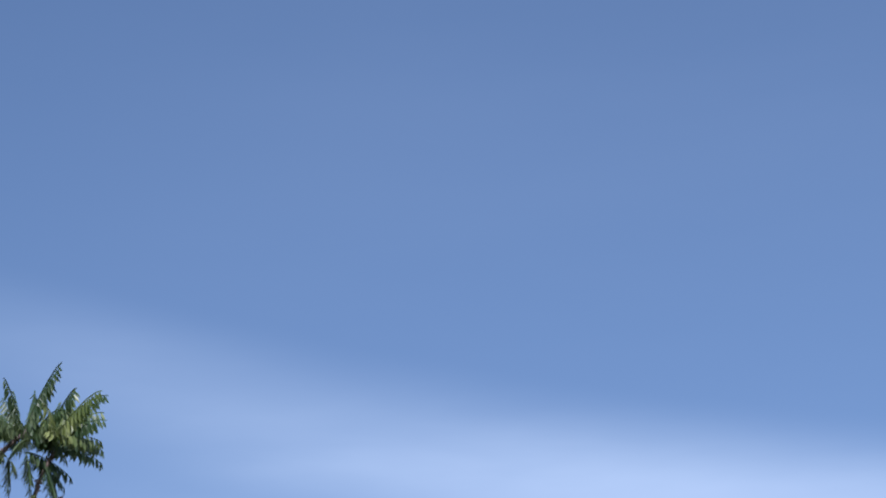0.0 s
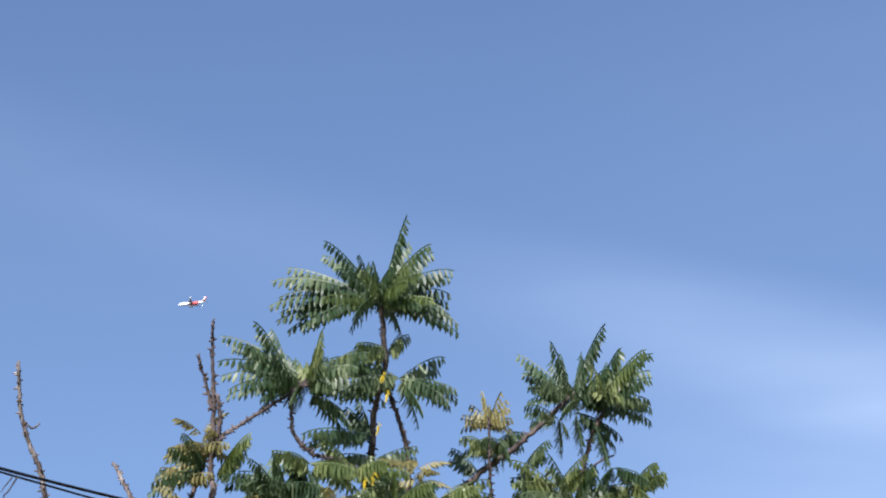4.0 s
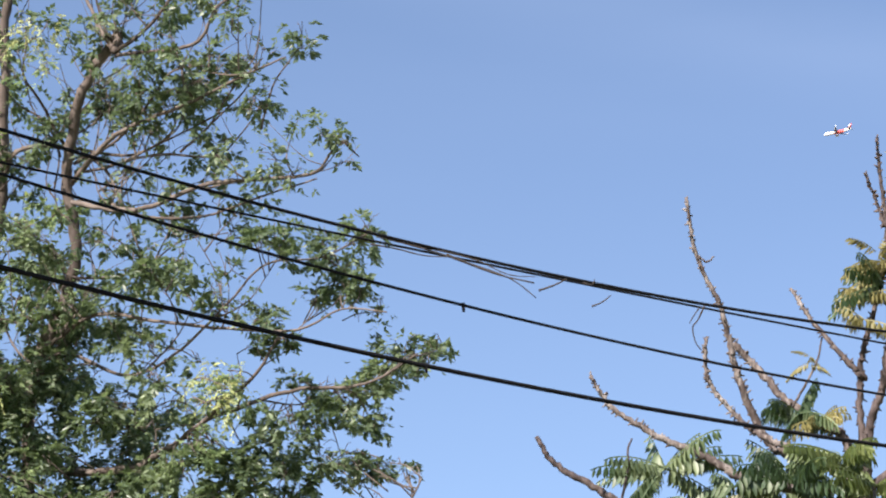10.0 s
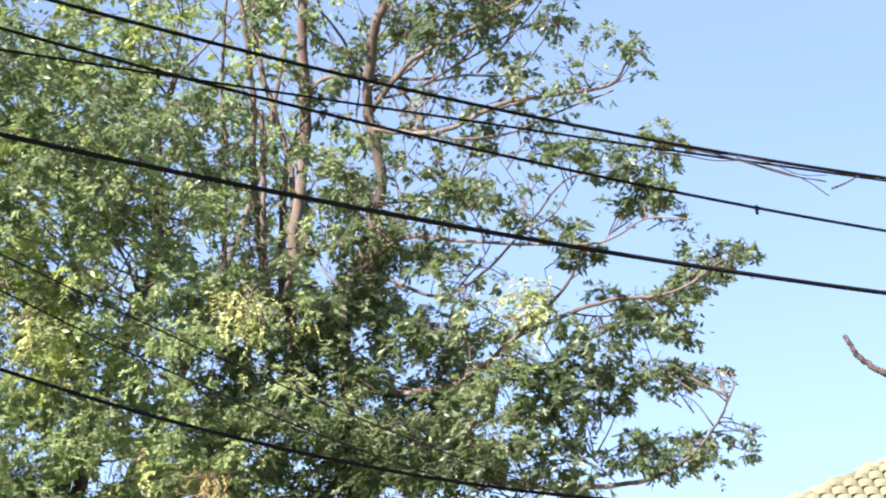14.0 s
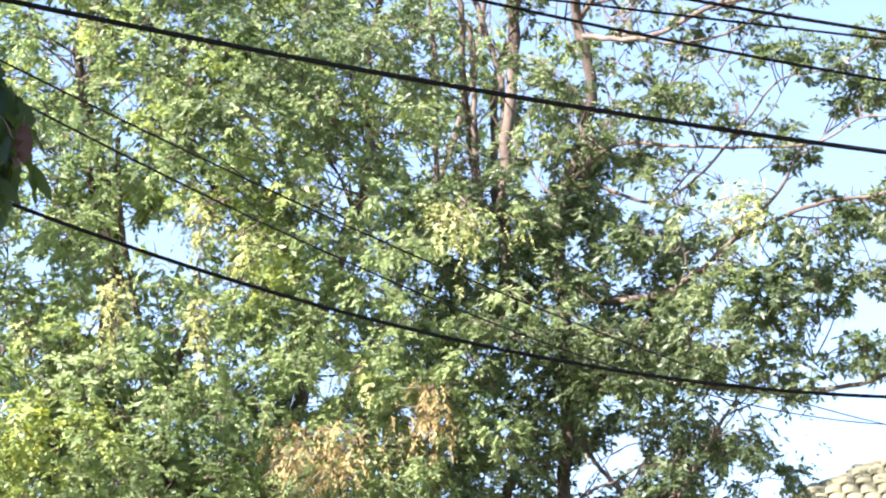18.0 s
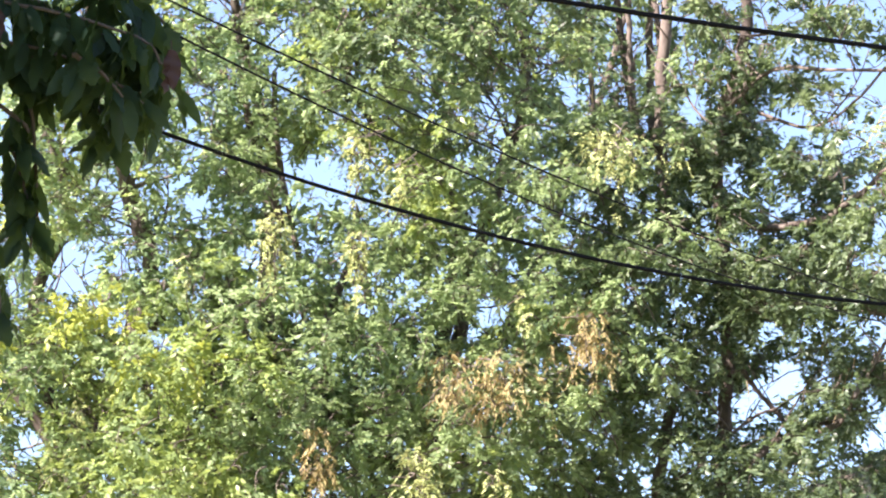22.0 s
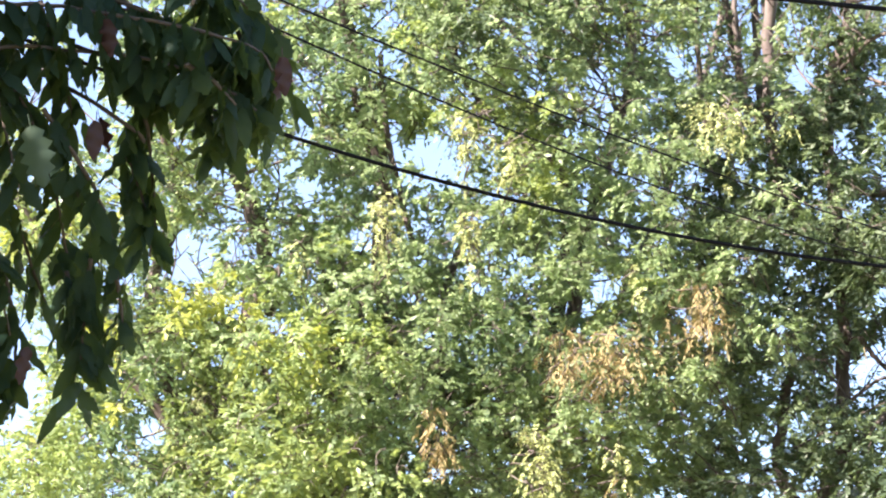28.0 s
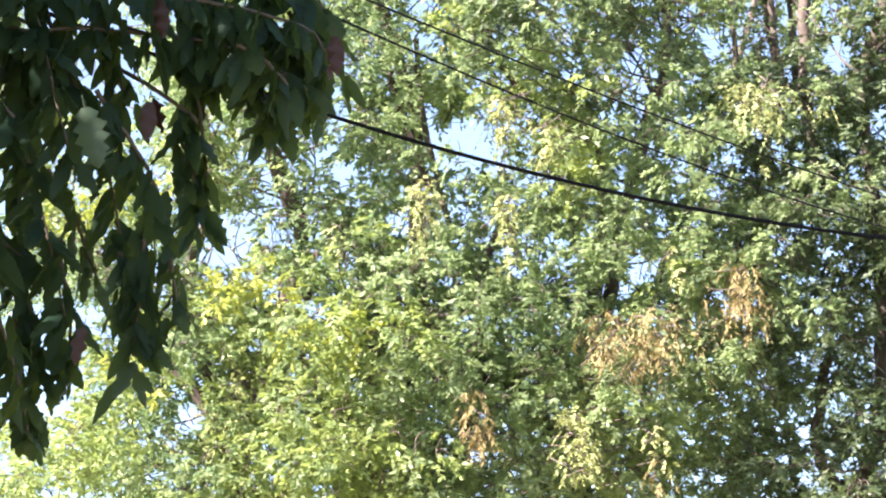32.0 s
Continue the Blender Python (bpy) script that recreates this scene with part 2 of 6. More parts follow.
class Tubes:
    """Collects tapered tubes into one mesh."""

    def __init__(self):
        self.v, self.f = [], []

    def add(self, pts, r0, r1, sides=6, wob=0.0, knob=0.0, rng=random):
        base, n = len(self.v), len(pts)
        up = Vector((0.31, 0.95, 0.1))
        for i, p in enumerate(pts):
            d = (pts[min(i + 1, n - 1)] - pts[max(i - 1, 0)]).normalized()
            x = d.cross(up).normalized()
            y = d.cross(x)
            k = i / max(n - 1, 1)
            r = r0 + (r1 - r0) * k
            if knob and i % 2:
                r *= 1 + knob * rng.uniform(0.2, 1.0)
            for s in range(sides):
                q = 2 * math.pi * (s + 0.5 * (i % 2) * (knob > 0)) / sides
                rr = r * (1 + wob * rng.uniform(-1, 1))
                self.v.append(p + x * (rr * math.cos(q)) + y * (rr * math.sin(q)))
        for i in range(n - 1):
            for s in range(sides):
                a_, b_ = base + i * sides + s, base + i * sides + (s + 1) % sides
                self.f.append((a_, b_, b_ + sides, a_ + sides))
        self.f.append(tuple(base + s for s in reversed(range(sides))))
        self.f.append(tuple(base + (n - 1) * sides + s for s in range(sides)))

    def mesh(self, name, material):
        return mesh_of(name, self.v, self.f, material)


def leaflet_mesh(name, at, along, side, length, width, material, droop=0.25, fine=False):
    """Many folded, pointed leaflets at once: a midrib and two halves each."""
    n = len(at)
    nor = np.cross(along, side)
    L, Wd = length[:, None], width[:, None]
    if fine:
        m1 = at + along * L * 0.33 - nor * L * 0.02
        m2 = at + along * L * 0.70 - nor * L * droop * 0.45
        tip = at + along * L * 0.97 - nor * L * droop
        v = np.stack([at, m1, tip, m1 + side * Wd * 0.5 + nor * Wd * 0.12, m1 - side * Wd * 0.5 + nor * Wd * 0.12,
                      m2 + side * Wd * 0.38 + nor * Wd * 0.10, m2 - side * Wd * 0.38 + nor * Wd * 0.10, m2], 1).reshape(-1, 3)
        quad = [[0, 3, 1, 1], [0, 1, 4, 4], [1, 3, 5, 7], [1, 7, 6, 4], [7, 5, 2, 2], [7, 2, 6, 6]]
    else:
        m1 = at + along * L * 0.45 - nor * L * droop * 0.2
        tip = at + along * L * 0.97 - nor * L * droop
        v = np.stack([at, m1, tip, m1 + side * Wd * 0.5 + nor * Wd * 0.14, m1 - side * Wd * 0.5 + nor * Wd * 0.14], 1).reshape(-1, 3)
        quad = [[0, 3, 1, 1], [0, 1, 4, 4], [1, 3, 2, 2], [1, 2, 4, 4]]
    corners = 8 if fine else 5
    pattern = []
    for q in quad:
        c = [q[0]] + [q[i] for i in range(1, 4) if q[i] != q[i - 1]]
        pattern.append(c)
    flat = np.array([i for c in pattern for i in c])
    sizes = np.array([len(c) for c in pattern])
    loops = (flat[None, :] + corners * np.arange(n)[:, None]).ravel()
    totals = np.tile(sizes, n)
    starts = np.concatenate([[0], np.cumsum(totals)[:-1]])
    me = bpy.data.meshes.new(name)
    me.vertices.add(len(v))
    me.vertices.foreach_set("co", v.astype(np.float32).ravel())
    me.loops.add(len(loops))
    me.loops.foreach_set("vertex_index", loops.astype(np.int32))
    me.polygons.add(len(totals))
    me.polygons.foreach_set("loop_start", starts.astype(np.int32))
    me.update(calc_edges=True)
    me.materials.append(material)
    return me


def unit(v):
    return v / np.maximum(np.linalg.norm(v, axis=-1, keepdims=True), 1e-9)


# the larger gaps where the sky shows between the limbs: heading, height, half width
VOIDS = [(-16.39, 21.82, 0.44), (-13.95, 18.39, 0.41), (-13.61, 17.94, 0.44), (-9.38, 22.46, 0.22), (-10.16, 19.94, 0.27), (-9.65, 19.38, 0.31), (-15.46, 16.33, 0.27), (-18.28, 16.04, 0.29), (-10.0, 15.42, 0.36), (-10.68, 15.04, 0.22), (-12.76, 15.32, 0.17), (-16.86, 17.52, 0.22), (-9.84, 17.97, 0.19), (-4.58, 22.13, 0.22), (-3.45, 22.46, 0.36), (-1.23, 22.32, 0.44), (-0.76, 20.24, 0.53), (0.01, 21.94, 0.48), (-5.55, 19.8, 0.29), (-4.56, 18.65, 0.19), (-3.21, 19.57, 0.31), (-2.0, 18.87, 0.27), (0.78, 19.05, 0.39), (0.84, 16.53, 0.34), (-1.3, 17.25, 0.17), (-1.1, 14.83, 0.44), (0.31, 14.24, 0.48), (-3.47, 14.02, 0.41), (-3.83, 15.07, 0.27), (-0.41, 13.33, 0.36)]
VOIDS += [(-19.21, 16.0, 0.56), (-20.05, 12.16, 0.31), (-15.35, 16.52, 0.21), (-14.14, 18.28, 0.24), (-16.58, 17.56, 0.17), (-13.68, 18.15, 0.29), (-10.15, 19.86, 0.27), (-8.43, 20.28, 0.22), (-6.62, 19.52, 0.22), (-4.62, 18.28, 0.31), (-5.51, 19.93, 0.31), (-9.88, 15.33, 0.22), (-10.37, 14.88, 0.17), (-12.89, 15.37, 0.17), (-6.57, 10.87, 0.17), (-4.37, 13.56, 0.22), (-23.21, 12.7, 0.73), (-5.88, 24.08, 0.27), (-4.78, 23.39, 0.29), (-5.51, 24.94, 0.24), (-6.96, 24.51, 0.22), (-4.01, 24.27, 0.31), (-3.18, 23.32, 0.31), (-6.01, 22.73, 0.22), (-5.0, 22.16, 0.19), (-8.05, 24.82, 0.19), (-2.08, 24.31, 0.31), (-1.3, 21.77, 0.27), (-3.14, 21.73, 0.22), (0.01, 22.15, 0.27)]
VOIDS += [(-1.8, 20.42, 0.24), (-0.23, 19.95, 0.24)]
VOIDS += [(1.57, 20.03, 0.60), (0.01, 19.70, 0.42), (2.64, 16.94, 0.54), (3.40, 17.06, 0.67), (3.52, 18.89, 0.60), (-0.69, 21.39, 0.36), (1.85, 18.39, 0.27), (4.42, 19.38, 0.73), (3.38, 21.21, 0.60), (1.03, 20.82, 0.36), (-1.30, 20.27, 0.48)]
VOIDS += [(0.21, 12.50, 0.50), (-0.35, 12.32, 0.35), (-0.95, 13.64, 0.22), (-1.34, 13.12, 0.20), (-0.33, 13.11, 0.25)]
GRAIN = np.random.default_rng(77).uniform(0, 1, (256, 256))


def grain(x, y):
    """Smooth noise over a plane, for many places at once."""
    i, j = np.floor(x).astype(int), np.floor(y).astype(int)
    u, v = x - i, y - j
    u, v = u * u * (3 - 2 * u), v * v * (3 - 2 * v)
    g = lambda a_, b_: GRAIN[a_ % 256, b_ % 256]
    return (g(i, j) * (1 - u) + g(i + 1, j) * u) * (1 - v) + (g(i, j + 1) * (1 - u) + g(i + 1, j + 1) * u) * v


def stem_mask():
    """How far off the stems stand, over a grid of headings and heights."""
    far = np.zeros((900, 560))
    for line in STEMS:
        for (a0, e0, d0), (a1, e1, d1) in zip(line, line[1:]):
            n = int(max(abs(a1 - a0), abs(e1 - e0)) / 0.04) + 1
            for k in range(n + 1):
                a_, e_ = a0 + (a1 - a0) * k / n, e0 + (e1 - e0) * k / n
                i, j = int((a_ + 30) * 20), int((e_ - 6) * 20)
                if 2 <= i < 898 and 2 <= j < 558:
                    far[i - 1:i + 2, j] = np.maximum(far[i - 1:i + 2, j], d0)
    return far


def airy(pos, rng, stems):
    """Which leaflets stay: gaps, fine openings and a freer view of the stems."""
    rel = pos - np.array(EYE)
    az = np.degrees(np.arctan2(rel[:, 0], rel[:, 1]))
    el = np.degrees(np.arctan2(rel[:, 2], np.hypot(rel[:, 0], rel[:, 1])))
    keep = np.ones(len(pos), bool)
    rag = 0.75 + 0.5 * grain(az * 5.0, el * 5.0)
    for a_, e_, r in VOIDS:
        near_ = ((az - a_) * 0.95) ** 2 + (el - e_) ** 2 < (r * rag) ** 2
        keep &= ~(near_ & (rng.uniform(size=len(pos)) < 0.93))
    fine = 0.6 * grain(az * 2.3, el * 2.3) + 0.4 * grain(az * 5.5 + 90, el * 5.5 + 40)
    limit = 0.73 - 0.10 * np.clip((el - 14.0) / 8.0, 0, 1) - 0.04 * np.clip((az + 8.0) / 6.0, 0, 1)
    keep &= ~((fine > limit) & (rng.uniform(size=len(pos)) < 0.85))
    i, j = np.clip(((az + 30) * 20).astype(int), 0, 899), np.clip(((el - 6) * 20).astype(int), 0, 559)
    before = np.linalg.norm(rel, axis=1) < stems[i, j]
    keep &= ~(before & (rng.uniform(size=len(pos)) < 0.52))
    return keep


def bunches(name, centres, radii, per, leaves, spray, size, material, rng, sag=0.6, flat=0.75, stems=None):
    """Bunches of drooping compound sprays: centres and radii of the bunches, sprays in each, leaflets on a spray."""
    back = np.linalg.norm(np.array(centres) - np.array(EYE), axis=1) > 20.7
    many = np.clip(np.round(per * (np.array(radii) / 0.2) ** 1.7 * np.where(back, 0.6, 1.0)), 4, 60).astype(int)
    grown = np.repeat(np.where(back, 1.3, 1.0), many * leaves)
    c = np.repeat(np.array(centres), many, axis=0)
    r = np.repeat(np.array(radii), many)
    n = len(c)
    d = unit(rng.normal(size=(n, 3)))
    root = c + d * (r * rng.uniform(0.1, 1.0, n) ** 0.6)[:, None] * np.array([1.5 - 0.67 * flat, 1.5 - 0.67 * flat, flat])
    out = unit(d + rng.normal(size=(n, 3)) * 0.6 + np.array([0, 0, -0.1]))
    ln = spray * rng.uniform(0.6, 1.3, n) * np.clip(r / 0.24, 0.35, 1.1)
    k = np.linspace(0.12, 1.0, leaves)
    pos = root[:, None] + out[:, None] * (ln[:, None] * k)[..., None]
    pos[..., 2] -= sag * ln[:, None] * k ** 2 * 0.6
    tang = out[:, None] * np.ones((1, leaves, 1))
    tang = tang.copy()
    tang[..., 2] -= sag * k[None, :] * 1.2
    tang = unit(tang)
    side = unit(np.cross(tang, np.array([0.0, 0.0, 1.0])) + 1e-4)
    sgn = np.where(np.arange(leaves) % 2, 1.0, -1.0)[None, :, None]
    along = unit(side * sgn + tang * 0.65 + np.array([0, 0, -0.6 * sag]) + rng.normal(size=(n, leaves, 3)) * 0.32)
    face = np.array([0, 0, 0.7]) + d[:, None] * 0.7 + rng.normal(size=(n, leaves, 3)) * 0.5
    wide = unit(np.cross(along, unit(face)))
    pos, along, wide = pos.reshape(-1, 3), along.reshape(-1, 3), wide.reshape(-1, 3)
    if sag < 1.0:
        stay = airy(pos, rng, stems)
        pos, along, wide, grown = pos[stay], along[stay], wide[stay], grown[stay]
    m = len(pos)
    ll = size * grown * rng.uniform(0.7, 1.35, m)
    return leaflet_mesh(name, pos, along, wide, ll, ll * rng.uniform(0.36, 0.50, m) * (0.45 if sag > 1.8 else 1.0), material)


# ---- ground ----
def make_ground():
    bm = bmesh.new()
    n, r = 48, 3000.0
    rings = [0.0, 4, 10, 25, 60, 150, 500, 1500, r]
    prev = None
    for q in rings:
        ring = [bm.verts.new((q * math.cos(2 * math.pi * i / n), q * math.sin(2 * math.pi * i / n),
                              0.04 * noise.noise(Vector((q * math.cos(2 * math.pi * i / n) * 0.2, q * math.sin(2 * math.pi * i / n) * 0.2, 0))))) for i in range(n)] if q else [bm.verts.new((0, 0, 0))]
        if prev:
            for i in range(n):
                if len(prev) == 1:
                    bm.faces.new((prev[0], ring[i], ring[(i + 1) % n]))
                else:
                    bm.faces.new((prev[i], ring[i], ring[(i + 1) % n], prev[(i + 1) % n]))
        prev = ring
    me = bpy.data.meshes.new("ground")
    bm.to_mesh(me)
    bm.free()
    me.materials.append(EARTH)
    tagged(new("ground", me), "dry grass and bare soil below the trees", "ground", kind="structure")


make_ground()

# ---- overhead cables ----

def cable_line(offset, sights, heading=58.0):
    """A sagging line in one upright plane through the sights (heading, height)."""
    way = Vector((math.sin(radians(heading)), math.cos(radians(heading)), 0))
    foot = Vector((math.sin(radians(5)), math.cos(radians(5)), 0)) * offset
    s, h = [], []
    for az, el in sights:
        a_ = radians(az)
        dx, dy = math.sin(a_), math.cos(a_)
        det = dx * -way.y + dy * way.x
        k = (foot.x * -way.y + foot.y * way.x) / det
        s.append((dx * k - foot.x) * way.x + (dy * k - foot.y) * way.y)
        h.append(EYE.z + k * math.tan(radians(el)))
    fit = np.polyfit(s, h, 2)
    return lambda u: foot + way * u + Vector((0, 0, float(np.polyval(fit, u)))), (min(s), max(s))


CABLES = []


def cable(offset, radius, sights, label, hi=None, heading=58.0, group="overhead cables"):
    at, (s0, s1) = cable_line(offset, sights, heading)
    s0, s1 = s0 - 1.5, s1 + 3.0 if hi is None else hi
    n = 90
    pts = [at(s0 + (s1 - s0) * i / n) for i in range(n + 1)]
    t = Tubes()
    t.add(pts, radius, radius, 8)
    ob = new("overhead_cable", t.mesh("overhead_cable", RUBBER))
    tagged(ob, label, "cable", group)
    CABLES.append(ob)
    return at


cable(9.3, 0.0068, [(-9.96, 25.03), (-5.25, 24.20), (-1.88, 23.64), (1.47, 22.99), (6.10, 22.14), (10.86, 21.38), (7.48, 21.97), (10.67, 21.48), (13.86, 20.83), (-9.42, 24.97), (-5.23, 24.12), (-1.22, 23.45), (4.89, 22.35)],
              "black overhead cable with dead vine caught on it")
cable(9.36, 0.0048, [(-5.88, 23.63), (-1.87, 23.22), (0.81, 22.92), (2.80, 22.68), (8.70, 21.68), (10.85, 21.25), (8.02, 21.82), (10.68, 21.27), (13.87, 20.65), (-8.30, 23.94), (-5.21, 23.63), (-1.22, 23.12), (4.89, 22.23)],
             "thin black cable strung close under a second one")
second = cable(9.4, 0.006, [(-9.86, 24.01), (-7.20, 23.61), (-3.18, 22.89), (0.82, 22.18), (3.47, 21.58), (6.09, 21.04), (10.80, 20.14), (4.15, 21.45), (7.45, 20.85), (10.89, 20.09), (-13.01, 24.73), (-3.86, 22.99), (4.86, 21.32)],
               "plain black overhead cable, slightly sagging")
third = cable(9.2, 0.0088, [(-9.68, 22.06), (-5.73, 21.50), (-1.77, 20.91), (2.17, 20.31), (6.07, 19.72), (10.75, 18.97), (-4.13, 21.24), (1.10, 20.54), (6.33, 19.64), (11.49, 18.81), (-15.71, 22.83), (-5.14, 21.43), (-14.12, 22.51), (-8.97, 21.78), (0.98, 20.42)],
              "thick black overhead cable")
cable(9.8, 0.0066, [(-16.83, 18.44), (-13.98, 17.71), (-10.11, 16.81), (-6.27, 16.03), (-3.12, 15.56), (0.83, 15.18), (-15.27, 18.18), (-11.40, 17.24), (-7.53, 16.39), (-3.69, 15.68), (-16.82, 18.57), (-13.85, 17.76), (-10.51, 16.93), (-6.73, 16.13)],
               "black cable hanging low before the trees")
cable(23.4, 0.0042, [(-18.23, 21.84), (-15.45, 20.77), (-11.48, 19.20), (-7.58, 17.84), (-15.52, 20.88), (-12.87, 19.88), (-10.23, 18.89), (-6.29, 17.30), (-3.20, 16.22), (0.23, 15.17), (2.34, 14.51), (-15.68, 20.99), (-13.07, 19.90), (-9.20, 18.56), (-4.60, 16.70)],
              "thin black service cable sloping to a house", hi=0.3, heading=17.0)
cable(23.3, 0.0042, [(-17.38, 20.82), (-14.09, 19.63), (-11.45, 18.47), (-8.21, 17.34), (-5.01, 16.10), (-15.45, 20.10), (-12.81, 19.10), (-10.18, 18.10), (-7.56, 17.13), (-4.98, 16.30), (-17.12, 20.84), (-14.37, 19.78), (-11.78, 18.60), (-4.97, 16.17)],
              "thin black service cable sloping to a house", hi=0.3, heading=17.0)


def knot(i, at, az):
    """A small taped joint hanging under a cable."""
    spots = [at(-20 + 0.01 * k) for k in range(4000)]
    p = min(spots, key=lambda q: abs(math.degrees(math.atan2(q.x, q.y)) - az))
    t = Tubes()
    t.add([p + Vector((0, 0, 0.008)), p + Vector((0.002, 0, -0.006)), p + Vector((0.004, 0, -0.026))], 0.008, 0.005, 8, 0.2)
    part("taped_joint", t.mesh("taped_joint", RUBBER), CABLES[i], "small taped joint")


knot(2, second, 4.45), knot(2, second, -9.60), knot(3, third, 3.61)

# ---- the tall trees ----


class Tree:
    """A tree drawn limb by limb; its bunches of leaves hang on twigs from the nearest limb."""

    def __init__(self, name, foot, label, seed, bark):
        self.ob = holder(name, foot, label, "tree")
        self.rng = random.Random(seed)
        self.np = np.random.default_rng(seed)
        self.bark, self.twigs, self.nodes, self.groups, self.flat = bark, Tubes(), [], {}, 0.75

    def limb(self, name, r0, r1, *pts, sides=8, wob=0.08, knob=0.0, steps=8):
        pts = [p if isinstance(p, Vector) else P(*p) for p in pts]
        line = smooth_line(pts, steps)
        for i, p in enumerate(line):
            j = 0.35 * (r0 + (r1 - r0) * i / len(line))
            line[i] = p + Vector([self.rng.uniform(-j, j) for _ in range(3)])
        t = Tubes()
        t.add(line, r0, r1, sides, wob, knob * 0.5, self.rng)
        if knob > 0.2:
            # stubs of fallen leaf stalks
            for i in range(1, len(line) - 1):
                r = r0 + (r1 - r0) * i / len(line)
                for _ in range(2):
                    v = Vector([self.rng.uniform(-1, 1) for _ in range(3)])
                    v = (v + (line[i + 1] - line[i]).normalized() * 0.5).normalized() * (r + self.rng.uniform(0.008, 0.024))
                    p = line[i].lerp(line[i + 1], self.rng.random())
                    t.add([p, p + v], 0.007, 0.004, 5)
        part(name, t.mesh(name, self.bark), self.ob)
        self.nodes += line[2:]
        if name in ("stem", "trunk") or r0 > 0.013:
            sight = [p - EYE for p in line]
            STEMS.append([(math.degrees(math.atan2(v.x, v.y)), math.degrees(math.asin(v.z / v.length)), v.length) for v in sight])
        return line

    def fork(self, n, r, l0, l1, rise=0.35, lean=(0, 0, 0), zmin=0.0, xmax=99.0):
        """Side branches off the limbs drawn so far, each a little crooked."""
        t, roots = Tubes(), [p for p in self.nodes if p.z > zmin and p.x < xmax]
        for _ in range(n):
            p = self.rng.choice(roots)
            v = Vector((self.rng.uniform(-1, 1), self.rng.uniform(-0.6, 0.6), self.rng.uniform(-0.2, 0.9) + rise)) + Vector(lean)
            v = v.normalized() * self.rng.uniform(l0, l1)
            bend = Vector([self.rng.uniform(-0.2, 0.2) * v.length for _ in range(3)])
            line = smooth_line([p, p + v * 0.5 + bend, p + v + Vector((0, 0, 0.12 * v.length))], 5)
            t.add(line, r, r * 0.35, 5, 0.08, 0, self.rng)
            self.nodes += line[2:]
        part("side_branch_work", t.mesh("side_branch_work", self.bark), self.ob, "thin crooked side branches", "stuff")

    def bunch(self, kind, az, el, d, r):
        """A bunch of leaves of radius r metres."""
        c = P(az, el, d)
        self.groups.setdefault(kind, []).append((c, r))

    def leaf_out(self, kind, n, az0, el0, az1, el1, r0, r1, off=0.12):
        """Bunches on the branches themselves, within a stretch of headings and heights."""
        spots = []
        for p in self.nodes:
            v = p - EYE
            a_, e_ = math.degrees(math.atan2(v.x, v.y)), math.degrees(math.asin(v.z / v.length))
            if az0 < a_ < az1 and el0 < e_ < el1:
                spots.append(p)
        for _ in range(n if spots else 0):
            p = self.rng.choice(spots) + Vector([self.rng.uniform(-off, off) for _ in range(3)])
            self.groups.setdefault(kind, []).append((p, self.rng.uniform(r0, r1)))

    def hang(self, centre, r):
        v = centre - EYE
        az, el = math.degrees(math.atan2(v.x, v.y)), math.degrees(math.asin(v.z / v.length))
        if any((az - a_) ** 2 + (el - e_) ** 2 < (0.85 * w) ** 2 for a_, e_, w in VOIDS):
            return
        near = sorted(self.nodes, key=lambda p: (p - centre).length + 0.6 * max(0, p.z - centre.z))[:6]
        p = self.rng.choice(near[:4])
        gap = (centre - p).length
        if gap > 0.5:
            p = centre - (centre - p) * (0.3 / gap) + Vector((0, 0, self.rng.uniform(-0.15, 0.1)))
            gap = 0.3
        mid = p.lerp(centre, 0.5) + Vector([self.rng.uniform(-0.14, 0.14) * gap for _ in range(3)]) + Vector((0, 0, 0.06 * gap))
        line = smooth_line([p, mid, centre], 3)
        self.twigs.add(line, 0.004 + 0.006 * gap, 0.003, 4)
        for _ in range(3):
            v = Vector([self.rng.uniform(-1, 1) for _ in range(3)]).normalized() * r * self.rng.uniform(0.6, 1.1)
            q = line[self.rng.randrange(3, len(line))]
            self.twigs.add([q, q + v * 0.5 + Vector((0, 0, 0.03)), q + v], 0.004, 0.002, 3)

    def grow(self, looks):
        stems = stem_mask()
        for kind, items in self.groups.items():
            name, mat, per, leaves, spray, size, sag, label = looks[kind]
            for c, r in items:
                self.hang(c, r)
            part(name, bunches(name, [tuple(c) for c, _ in items], [r for _, r in items], per, leaves, spray, size, mat, self.np, sag, self.flat, stems), self.ob, label, "stuff")
        part("twig_work", self.twigs.mesh("twig_work", self.bark), self.ob, "fine bare twigs", "stuff")


LOOKS = {"leaf": ("crown", LEAF_TALL, 27, 12, 0.16, 0.054, 0.7, ""),
         "pale": ("pale_foliage", LEAF_PALE, 24, 12, 0.16, 0.050, 0.7, "pale green leaves"),
         "lime": ("lime_foliage", LEAF_LIME, 22, 12, 0.17, 0.054, 0.7, "yellow-green leaves"),
         "sunny": ("sunlit_yellow_foliage", LEAF_SUNNY, 18, 12, 0.17, 0.056, 0.7, "leaves tinted bright yellow for sunlight"),
         "flower": ("blossom", FLOWER, 24, 10, 0.14, 0.030, 1.2, "cream blossom in hanging bunches"),
         "pod": ("pod_mass", POD, 15, 10, 0.18, 0.05, 2.2, "dry tan seed pods")}


